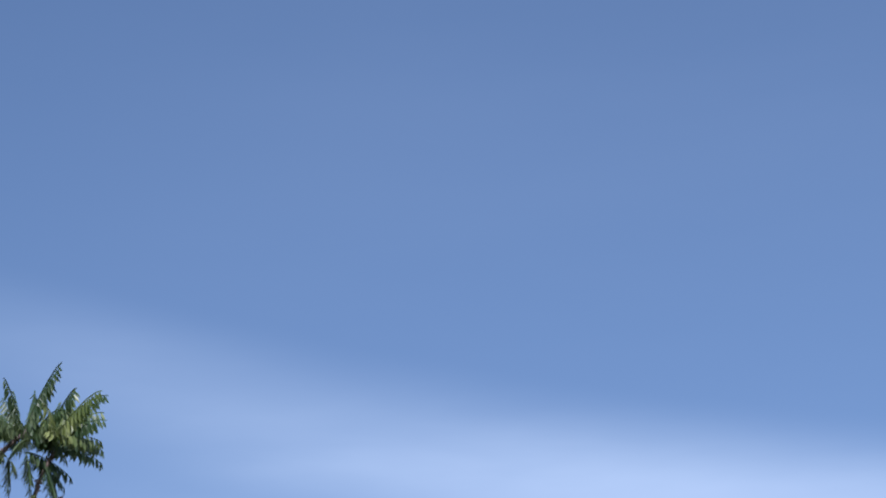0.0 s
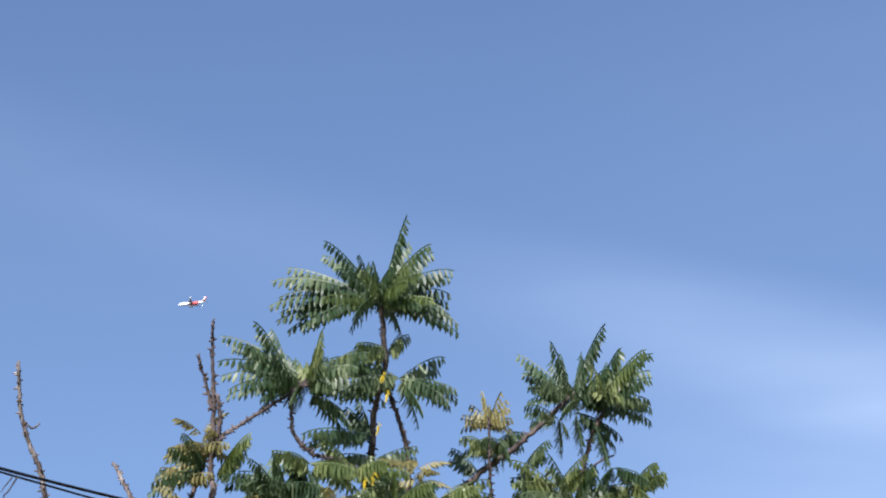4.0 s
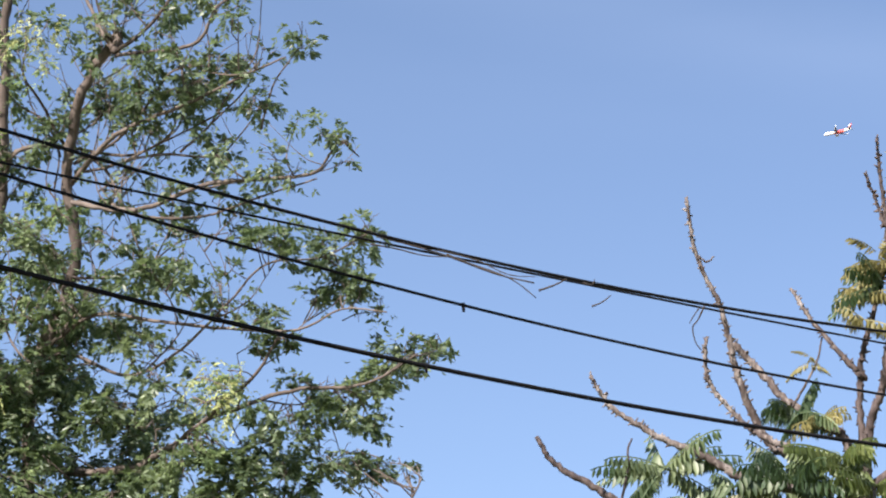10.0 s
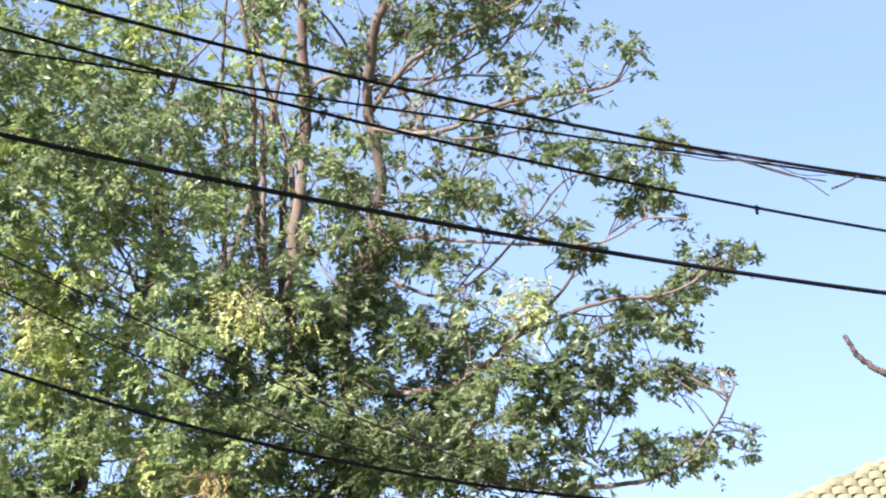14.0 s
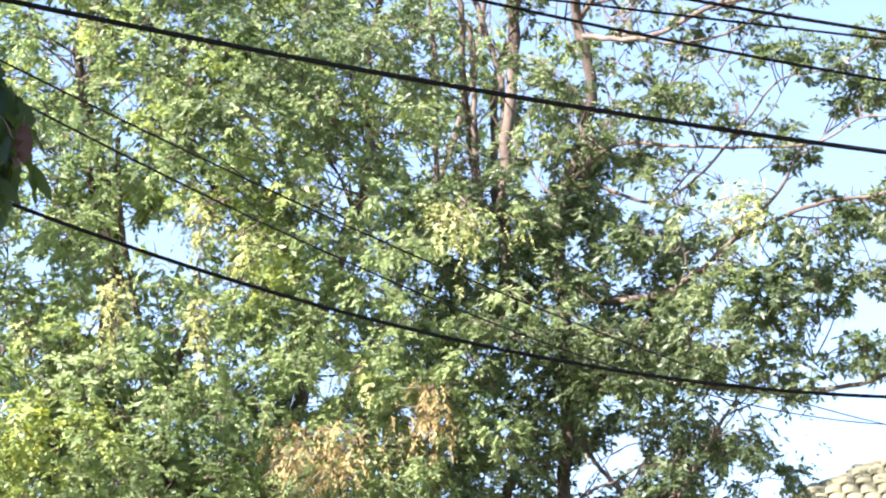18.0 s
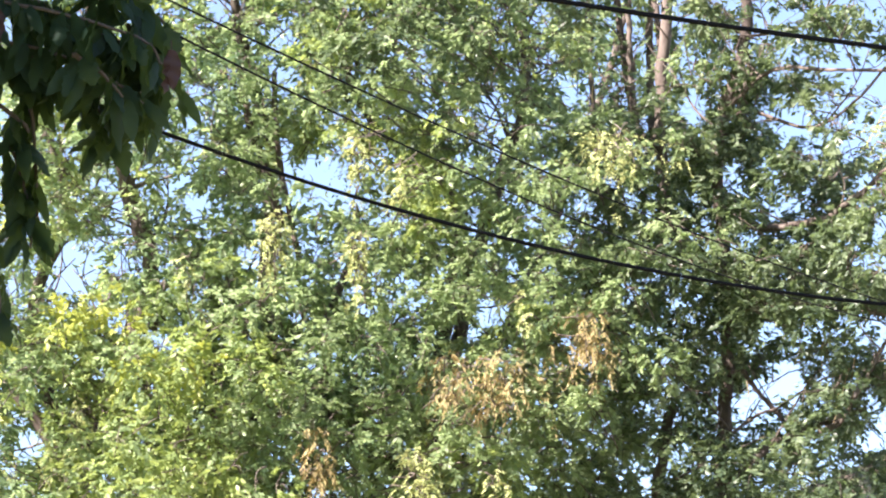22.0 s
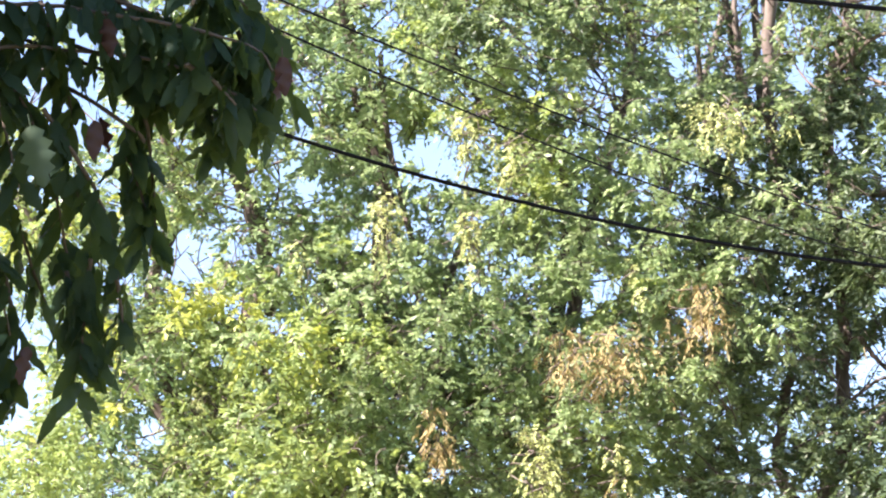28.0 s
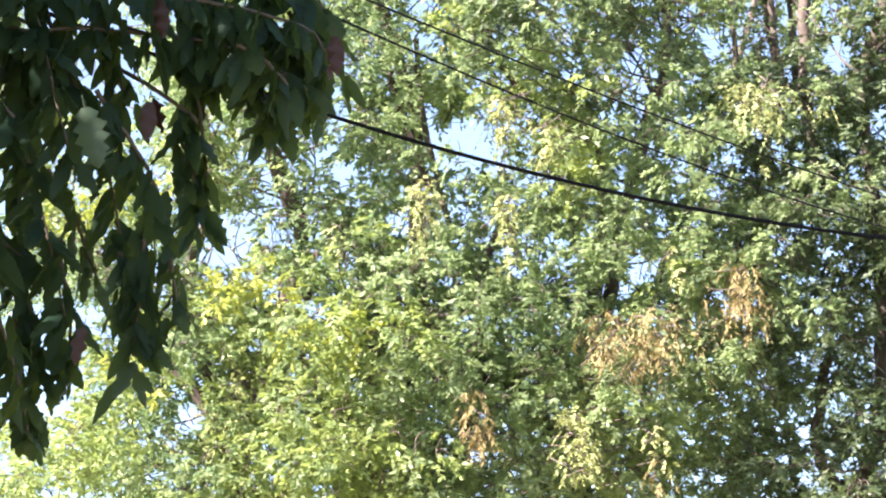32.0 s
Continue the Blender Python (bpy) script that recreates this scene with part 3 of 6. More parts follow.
PALE = dict(LOOKS, dark=("upper_crown", LEAF_GREEN, 17, 12, 0.16, 0.055, 0.7, "mid-green leaves"), leaf=("crown", LEAF_PALE, 17, 12, 0.16, 0.055, 0.7, ""), lime=("lime_foliage", LEAF_LIME, 17, 12, 0.17, 0.056, 0.7, "yellow-green leaves"))
STEMS = []


def sky_gap(az, el):
    """Where the crowns let the sky through: small, uneven gaps, more of them higher up."""
    g = perlin.noise(Vector((az * 1.1, el * 1.1, 4.2))) + 0.6 * perlin.noise(Vector((az * 2.6, el * 2.6, 9.7)))
    return g > 0.56 - 0.40 * min(1.0, max(0.0, (el - 11.0) / 9.0))


def thin(az, el, rng):
    """The tall tree's upper right is open: few leaves between its bare branches."""
    open_ = min(1.0, max(0.0, (az + 10.5) / 2.0)) * min(1.0, max(0.0, (el - 19.6) / 1.8))
    g = 0.5 + perlin.noise(Vector((az * 0.8, el * 0.8, 7.7)))
    return rng.random() < open_ * min(0.85, max(0.1, 0.95 - 0.85 * g))


def crown(tree, n, az0, el0, az1, el1, d0, d1, r0, r1, kinds=("dark", "leaf", "lime"), gaps=()):
    """Bunches in drifts of darker, paler and yellower leaves, keeping clear of the gaps."""
    rng, made = tree.rng, 0
    el0, el1 = min(el0, el1), max(el0, el1)
    while made < n:
        az, el, d = rng.uniform(az0, az1), rng.uniform(el0, el1), rng.uniform(d0, d1)
        if any((az - g[0]) ** 2 + (el - g[1]) ** 2 < (1.05 * g[3]) ** 2 for g in gaps) or sky_gap(az, el):
            continue
        high = min(1.0, max(0.0, (el - 15.0) / 5.0))
        tone = perlin.noise(Vector((az * 0.5, el * 0.5, 1.3))) + rng.uniform(-0.3, 0.3)
        kind = kinds[2] if tone > 0.29 - 0.06 * high + (0.25 if az > -15.0 and el < 17.5 else -0.18 if el < 15.0 else 0.0) else kinds[0] if tone < -0.22 + 0.1 * high + 0.25 * min(1.0, max(0.0, (el - 19.5) / 3.0)) else kinds[1]
        made += 1
        if not thin(az, el, rng):
            tree.bunch(kind, az, el, d, rng.uniform(r0, r1))


def raceme(tree, az, el, d, r, n=3, kind="flower"):
    """Blossom hanging in a loose chain."""
    for i in range(n):
        tree.bunch(kind, az + tree.rng.uniform(-0.12, 0.12), el - i * math.degrees(1.2 * r / d), d, r * tree.rng.uniform(0.7, 1.1))


def scatter(tree, kind, n, az0, el0, az1, el1, d0, d1, r0, r1, gaps=()):
    """Bunches spread at random over a stretch of the crown, leaving its gaps free."""
    az0, az1, el0, el1 = min(az0, az1), max(az0, az1), min(el0, el1), max(el0, el1)
    made = 0
    while made < n:
        az, el = tree.rng.uniform(az0, az1), tree.rng.uniform(el0, el1)
        if any((az - g[0]) ** 2 + (el - g[1]) ** 2 < (0.85 * g[3]) ** 2 for g in gaps):
            continue
        made += 1
        if not thin(az, el, tree.rng):
            tree.bunch(kind, az, el, tree.rng.uniform(d0, d1), tree.rng.uniform(r0, r1))


base = P(-5.66, 9.8, 20.0)
tall = Tree("tall_tree", (base.x, base.y, 0), "tall thin-crowned tree with grey-brown stems, small green leaves and cream blossom", 11, BARK)
tall.limb("trunk", 0.115, 0.075, Vector((base.x, base.y, -0.1)), Vector((base.x + 0.05, base.y, 2.5)), (-5.66, 9.8, 20.0), (-5.60, 10.35, 20.0))
tall.limb("stem", 0.062, 0.047, (-5.58, 10.2, 20.0), (-4.98, 11.5, 20.0), (-4.86, 12.6, 20.0), (-4.72, 15.18, 20.0), (-4.84, 16.40, 20.0))
tall.limb("stem", 0.053, 0.035, (-4.84, 16.15, 20), (-5.99, 17.24, 20.0), (-6.27, 19.31, 20.1), (-6.14, 21.75, 20.2), (-6.09, 22.73, 20.2), (-6.29, 25.51, 20.3), (-6.45, 26.83, 20.4), (-6.34, 29.00, 20.4))
tall.limb("stem", 0.053, 0.032, (-4.77, 16.03, 20), (-4.91, 18.10, 19.8), (-4.83, 19.68, 19.7), (-4.25, 21.61, 19.6), (-4.62, 23.43, 19.6), (-4.52, 25.14, 19.5), (-3.79, 26.51, 19.4), (-3.84, 26.21, 19.3))
tall.limb("stem", 0.031, 0.021, (-6.26, 18.95, 20.1), (-6.28, 19.79, 20.4), (-6.32, 21.74, 20.5), (-7.18, 24.11, 20.6), (-7.75, 26.25, 20.8))
tall.limb("limb", 0.017, 0.007, (-3.84, 26.21, 19.3), (-4.40, 26.99, 19.5), (-4.84, 27.78, 19.7), (-4.93, 29.44, 20))
tall.limb("limb", 0.016, 0.004, (-3.81, 26.19, 19.3), (-2.99, 26.91, 19.2), (-2.30, 27.94, 19.1), (-1.80, 28.30, 19.0), (-0.52, 29.20, 19.0))
tall.limb("limb", 0.015, 0.004, (-3.80, 26.15, 19.3), (-2.00, 26.52, 19.0), (-1.43, 27.43, 18.9), (-0.39, 27.95, 18.8), (0.53, 28.30, 18.7), (1.35, 28.39, 18.6), (2.17, 28.45, 18.5))
tall.limb("limb", 0.022, 0.006, (-4.54, 23.31, 19.6), (-3.61, 24.45, 19.3), (-2.03, 25.25, 19.0), (-0.84, 25.90, 18.8), (0.23, 26.42, 18.7))
tall.limb("limb", 0.022, 0.005, (-4.59, 22.94, 19.6), (-3.00, 22.90, 19.2), (-1.43, 23.57, 18.9), (0.03, 23.79, 18.8), (1.10, 24.00, 18.6), (1.62, 24.68, 18.5), (2.10, 24.38, 18.5))
tall.limb("limb", 0.019, 0.006, (-6.07, 23.34, 20.1), (-5.84, 23.90, 20), (-4.92, 24.08, 19.8), (-3.32, 24.04, 19.6), (-2.53, 24.38, 19.5), (-1.35, 25.03, 19.5))
tall.limb("limb", 0.018, 0.005, (-4.83, 19.75, 19.7), (-4.57, 19.95, 19.6), (-3.68, 20.61, 19.2), (-2.38, 20.58, 18.9), (-0.82, 20.52, 18.7), (0.87, 20.59, 18.5), (1.90, 21.09, 18.4), (2.93, 21.08, 18.3))
tall.limb("limb", 0.015, 0.005, (-4.84, 19.5, 19.7), (-4.18, 19.71, 19.5), (-2.88, 19.37, 19.2), (-1.85, 19.88, 18.9), (-0.69, 21.11, 18.7), (0.09, 21.96, 18.6), (1.40, 22.19, 18.5), (2.45, 22.78, 18.4))
tall.limb("limb", 0.031, 0.008, (-4.62, 17.26, 19.8), (-2.97, 17.30, 19.3), (-1.95, 17.80, 19.0), (-1.06, 18.54, 18.8), (-0.04, 19.52, 18.6), (0.48, 20.44, 18.5))
tall.limb("limb", 0.028, 0.006, (-4.65, 15.79, 19.9), (-3.06, 15.59, 19.4), (-0.66, 15.32, 19.0), (1.47, 15.39, 18.8), (2.72, 15.87, 18.6), (3.48, 16.71, 18.5), (3.88, 17.55, 18.4))
tall.limb("limb", 0.019, 0.006, (-1.06, 18.54, 18.8), (0.86, 19.28, 18.6), (2.52, 19.51, 18.4), (3.68, 20.22, 18.2))
tall.limb("limb", 0.05, 0.04, (-5.66, 10.2, 19.92), (-5.93, 10.68, 19.92), (-6.28, 11.46, 19.92), (-6.09, 12.87, 19.92), (-5.97, 13.4, 19.92))
tall.limb("limb", 0.052, 0.022, (-5.66, 10.2, 19.62), (-5.52, 10.68, 19.62), (-4.91, 11.38, 19.62), (-4.56, 11.93, 19.62), (-3.8, 12.59, 19.62), (-2.71, 13.04, 19.62), (-1.74, 13.32, 19.62))
tall.limb("limb", 0.014, 0.008, (-5.19, 12.42, 19.32), (-4.16, 13.19, 19.32), (-3.7, 13.36, 19.32), (-2.95, 13.83, 19.32))
tall.limb("branch", 0.009, 0.006, (-5.91, 11.84, 19.22), (-4.95, 12.32, 19.22), (-3.92, 12.77, 19.22))
tall.limb("branch", 0.008, 0.005, (-5.57, 11.82, 19.22), (-5.06, 12.78, 19.22), (-4.87, 13.38, 19.22))
tall.limb("limb", 0.02, 0.014, (-4.42, 14.22, 19.72), (-4.19, 13.84, 19.72), (-3.66, 13.24, 19.72), (-3.35, 12.76, 19.72))
tall.limb("branch", 0.01, 0.004, (-3.8, 12.59, 19.22), (-3.33, 13.35, 19.22), (-2.94, 13.95, 19.22), (-2.43, 14.53, 19.22))
tall.limb("branch", 0.01, 0.004, (-4.56, 11.93, 19.22), (-3.73, 12.04, 19.22), (-2.76, 11.78, 19.22), (-2.03, 11.88, 19.22))
tall.limb("branch", 0.007, 0.003, (-3.21, 14.91, 19.12), (-3.02, 15.39, 19.12), (-2.89, 15.63, 19.12))
tall.limb("branch", 0.007, 0.003, (-3.18, 14.31, 19.12), (-2.68, 14.66, 19.12), (-2.17, 15.01, 19.12))
tall.limb("branch", 0.006, 0.003, (-2.95, 13.82, 19.12), (-2.22, 13.57, 19.12), (-1.72, 13.79, 19.12))
tall.limb("branch", 0.008, 0.003, (-5.71, 10.73, 19.12), (-5.1, 11.03, 19.12), (-4.0, 10.9, 19.12))

tall.limb("limb", 0.024, 0.010, (-2.75, 12.84, 18.99), (-2.22, 13.12, 18.99), (-2.02, 13.55, 18.98), (-1.67, 14.04, 18.98), (-1.38, 14.59, 18.98), (-1.12, 14.96, 18.98), (-0.89, 15.39, 18.98))
tall.fork(60, 0.008, 0.25, 0.55, 0.2, xmax=0.4)
for r, pts in ((0.014, ((-4.65, 23.93, 19.7), (-5.40, 24.97, 19.6), (-5.83, 25.43, 19.5), (-5.94, 25.90, 19.4))), (0.015, ((-4.51, 23.76, 19.6), (-3.55, 24.37, 19.4), (-2.94, 25.14, 19.2), (-2.45, 25.90, 19.1), (-1.58, 26.12, 19.0))),
               (0.013, ((-4.49, 23.58, 19.6), (-3.65, 23.78, 19.5), (-2.49, 24.43, 19.3), (-2.09, 24.94, 19.2), (-1.90, 25.80, 19.1))), (0.012, ((-3.78, 23.75, 19.5), (-2.61, 24.12, 19.3), (-1.27, 24.19, 19.1), (-0.70, 24.70, 19.0), (-0.26, 25.39, 18.9))),
               (0.016, ((-6.13, 23.46, 20.1), (-5.77, 23.91, 19.9), (-4.99, 24.09, 19.7), (-3.78, 23.72, 19.5), (-3.12, 22.84, 19.3), (-1.47, 22.88, 19.1), (-0.17, 23.38, 18.9), (1.15, 23.86, 18.8))),
               (0.010, ((-1.50, 23.45, 19.2), (-0.71, 23.67, 19.1), (0.48, 23.83, 18.9), (1.17, 24.00, 18.8), (1.59, 24.48, 18.7))), (0.009, ((-0.23, 24.84, 18.9), (-0.03, 25.77, 18.8), (0.35, 26.37, 18.7), (0.61, 26.74, 18.7))),
               (0.011, ((-2.08, 24.21, 19.2), (-1.44, 24.85, 19.1), (-1.01, 25.60, 19.0), (-0.30, 26.36, 18.9))), (0.011, ((-4.84, 23.86, 19.7), (-5.23, 24.56, 19.8), (-6.13, 25.04, 19.9), (-6.92, 26.30, 20.0))),
               (0.012, ((-3.75, 26.24, 19.4), (-4.13, 26.76, 19.4), (-4.45, 27.46, 19.4))), (0.010, ((-5.94, 23.59, 20.0), (-7.15, 24.59, 20.2), (-7.77, 25.50, 20.3))), (0.010, ((-4.35, 21.30, 19.6), (-2.91, 21.57, 19.4), (-1.88, 22.32, 19.2), (-0.83, 22.57, 19.0))),
               (0.012, ((-4.68, 19.21, 19.7), (-5.48, 19.80, 19.8), (-5.83, 20.64, 20.0))), (0.012, ((-6.22, 18.92, 20.0), (-7.02, 19.62, 20.2), (-7.73, 20.82, 20.3), (-8.01, 22.51, 20.4)))):
    tall.limb("branch", r, r * 0.4, *pts, sides=6, steps=5)
tall.fork(70, 0.008, 0.3, 0.7, 0.4, (0.1, 0, 0.1), 7.8, -0.2)
tall.fork(180, 0.0045, 0.15, 0.4, 0.3, (0, 0, 0.1), 7.8, 0.2)
tall.fork(120, 0.0045, 0.2, 0.5, 0.3, xmax=0.4)
B = tall.bunch
B("leaf", -2.86, 25.70, 19.2, 0.15), B("leaf", -1.53, 26.12, 19.0, 0.19), B("leaf", -0.42, 25.55, 18.8, 0.18), B("leaf", 1.08, 24.97, 18.6, 0.16)
B("leaf", -0.05, 24.22, 18.8, 0.2), B("leaf", -1.19, 24.43, 19, 0.18), B("leaf", -2.57, 25.11, 19.2, 0.2), B("leaf", -3.35, 24.71, 19.4, 0.16), B("leaf", 1.89, 24.50, 18.5, 0.06)
B("leaf", 2.31, 22.92, 18.4, 0.14), B("leaf", 1.40, 22.29, 18.6, 0.22), B("leaf", 2.00, 21.69, 18.5, 0.16), B("leaf", 0.33, 22.64, 18.8, 0.2)
B("leaf", -0.70, 21.76, 18.9, 0.16)
B("flower", -0.88, 19.18, 18.7, 0.24)
B("leaf", -1.46, 17.21, 18.9, 0.28), B("leaf", -1.55, 16.24, 18.9, 0.3)
B("leaf", 0.59, 26.94, 18.7, 0.13), B("leaf", 1.89, 28.49, 18.5, 0.1), B("leaf", -2.90, 26.19, 19.1, 0.17), B("leaf", -1.78, 25.76, 19.0, 0.2), B("leaf", -2.29, 25.47, 19.0, 0.15), B("leaf", -0.95, 26.08, 18.9, 0.12), B("leaf", -2.11, 27.48, 19, 0.12), B("leaf", -3.94, 26.98, 19.3, 0.14), B("leaf", -4.55, 26.61, 19.5, 0.16)
GAPS = [(-3.28, 15.17, 20, 0.45), (-3.69, 13.55, 20, 0.5), (-2.75, 12.21, 20, 0.35), (-4.17, 11.57, 20, 0.3), (-2.17, 15.26, 20, 0.4), (-3.57, 13.72, 20, 0.45), (-5.50, 20.05, 20, 0.5), (-5.73, 19.67, 20, 0.5), (-9.27, 22.57, 20, 0.5), (-1.18, 16.62, 20, 0.7), (-3.33, 14.58, 20, 0.5), (-4.25, 26.24, 20, 0.7), (-8.13, 25.98, 20, 0.9), (-5.64, 24.82, 20, 0.7), (-2.90, 23.50, 20, 0.6), (-1.81, 19.63, 20, 0.5), (0.15, 19.08, 20, 0.4), (0.86, 17.21, 20, 0.5), (-1.58, 20.12, 20, 0.5)]
TALL = ("leaf", "leaf", "pale")
crown(tall, 105, -8.2, 15.0, -1.6, 20.6, 19.2, 20.6, 0.12, 0.22, TALL, GAPS)
crown(tall, 40, -9.0, 9.0, -6.0, 12.6, 18.8, 20.4, 0.13, 0.25, ("leaf", "pale", "pale"), GAPS)
crown(tall, 62, -6.0, 9.0, 0.0, 12.6, 18.8, 20.4, 0.13, 0.25, TALL, GAPS)
crown(tall, 40, -9.0, 12.6, -6.0, 17.0, 18.8, 20.4, 0.13, 0.25, ("leaf", "pale", "pale"), GAPS)
crown(tall, 62, -6.0, 12.6, 0.0, 17.0, 18.8, 20.4, 0.13, 0.25, TALL, GAPS)
crown(tall, 30, -8.0, 17.0, -3.5, 21.5, 19.4, 20.6, 0.12, 0.2, TALL)
scatter(tall, "leaf", 28, -6.30, 26.75, 0.43, 21.76, 19.0, 19.8, 0.06, 0.11)
crown(tall, 14, -3.37, 14.95, -0.9, 19.47, 18.4, 19.4, 0.09, 0.16, TALL)
crown(tall, 26, -8.0, 21.5, -1.6, 31.0, 19.2, 20.8, 0.08, 0.16, TALL)
for az, el, d, r in ((-7.58, 26.24, 19.9, 0.16), (-6.61, 25.84, 19.8, 0.14), (-5.74, 26.64, 19.6, 0.15), (-7.88, 25.25, 20.0, 0.15), (-7.09, 26.77, 19.9, 0.13), (-5.33, 25.83, 19.6, 0.13), (-5.36, 22.06, 19.8, 0.14), (-4.91, 21.36, 19.8, 0.15),
                     (-4.47, 20.66, 19.7, 0.14), (-5.39, 20.84, 19.9, 0.14), (-5.83, 22.49, 19.9, 0.15), (-5.01, 21.79, 19.9, 0.16), (-5.49, 20.79, 19.9, 0.15), (-4.50, 20.34, 19.8, 0.14), (-5.99, 20.16, 20.0, 0.15), (-5.47, 21.06, 20.0, 0.15)):
    tall.bunch(tall.rng.choice(TALL), az, el, d, r)
B("pale", -6.12, 17.35, 18.9, 0.16), B("pale", -5.34, 17.02, 18.8, 0.16), B("leaf", -4.59, 17.53, 18.9, 0.16), B("pale", -6.59, 16.60, 18.9, 0.16)
B("flower", -0.63, 19.63, 18.4, 0.16), B("flower", -7.55, 18.92, 19.0, 0.22), B("flower", -7.32, 19.13, 19.0, 0.2), B("flower", -6.14, 18.84, 19.0, 0.16), B("flower", -5.77, 26.28, 19.2, 0.2), B("flower", -5.46, 26.61, 19.2, 0.14)
scatter(tall, "pale", 16, -6.91, 16.02, -10.96, 13.35, 18.5, 18.9, 0.12, 0.2)
scatter(tall, "pod", 5, -7.28, 15.41, -11.21, 13.46, 18.5, 18.9, 0.1, 0.2)
B("pod", -7.74, 15.01, 18.6, 0.2), B("pod", -9.48, 14.24, 18.6, 0.26), B("pod", -10.60, 13.85, 18.7, 0.22), B("lime", -9.13, 15.35, 18.5, 0.12), B("flower", -9.40, 15.71, 18.6, 0.14), B("pod", -8.00, 15.37, 18.7, 0.18)
B("pod", -11.00, 14.23, 18.7, 0.16), B("flower", -9.46, 15.68, 18.8, 0.12), B("flower", -11.53, 12.16, 18.6, 0.14), B("flower", -11.41, 11.43, 18.6, 0.14)
scatter(tall, "leaf", 55, -5.6, 12.0, -1.2, 20.5, 18.7, 20.2, 0.1, 0.18, GAPS)
scatter(tall, "leaf", 30, -4.2, 9.6, 0.4, 11.6, 18.6, 20.0, 0.13, 0.22, GAPS)
B("leaf", -3.51, 22.51, 19.3, 0.13)
B("leaf", -2.43, 22.06, 19.3, 0.13)
B("leaf", -1.66, 22.58, 19.3, 0.13)
B("leaf", -0.76, 23.34, 19.3, 0.13)
B("leaf", -1.87, 21.35, 19.3, 0.13)
B("leaf", -3.57, 21.28, 19.3, 0.13)
B("leaf", -0.60, 22.55, 19.3, 0.13)
B("leaf", -1.23, 21.74, 19.3, 0.13)
B("leaf", -2.65, 21.08, 19.3, 0.13)
B("leaf", -3.17, 23.62, 19.3, 0.13)
B("leaf", -2.13, 24.39, 19.3, 0.13)
B("leaf", -4.20, 20.76, 19.3, 0.13)
for az, el, r in ((-4.08, 15.41, 0.2), (-3.64, 15.5, 0.2), (-3.21, 15.39, 0.18), (-2.84, 15.2, 0.16), (-3.87, 11.19, 0.2), (-3.4, 10.83, 0.22), (-2.79, 10.94, 0.2), (-2.35, 11.41, 0.18), (-3.14, 11.42, 0.16), (-3.77, 10.59, 0.22), (-2.5, 10.57, 0.22)):
    tall.bunch("leaf", az, el, 18.8, r)
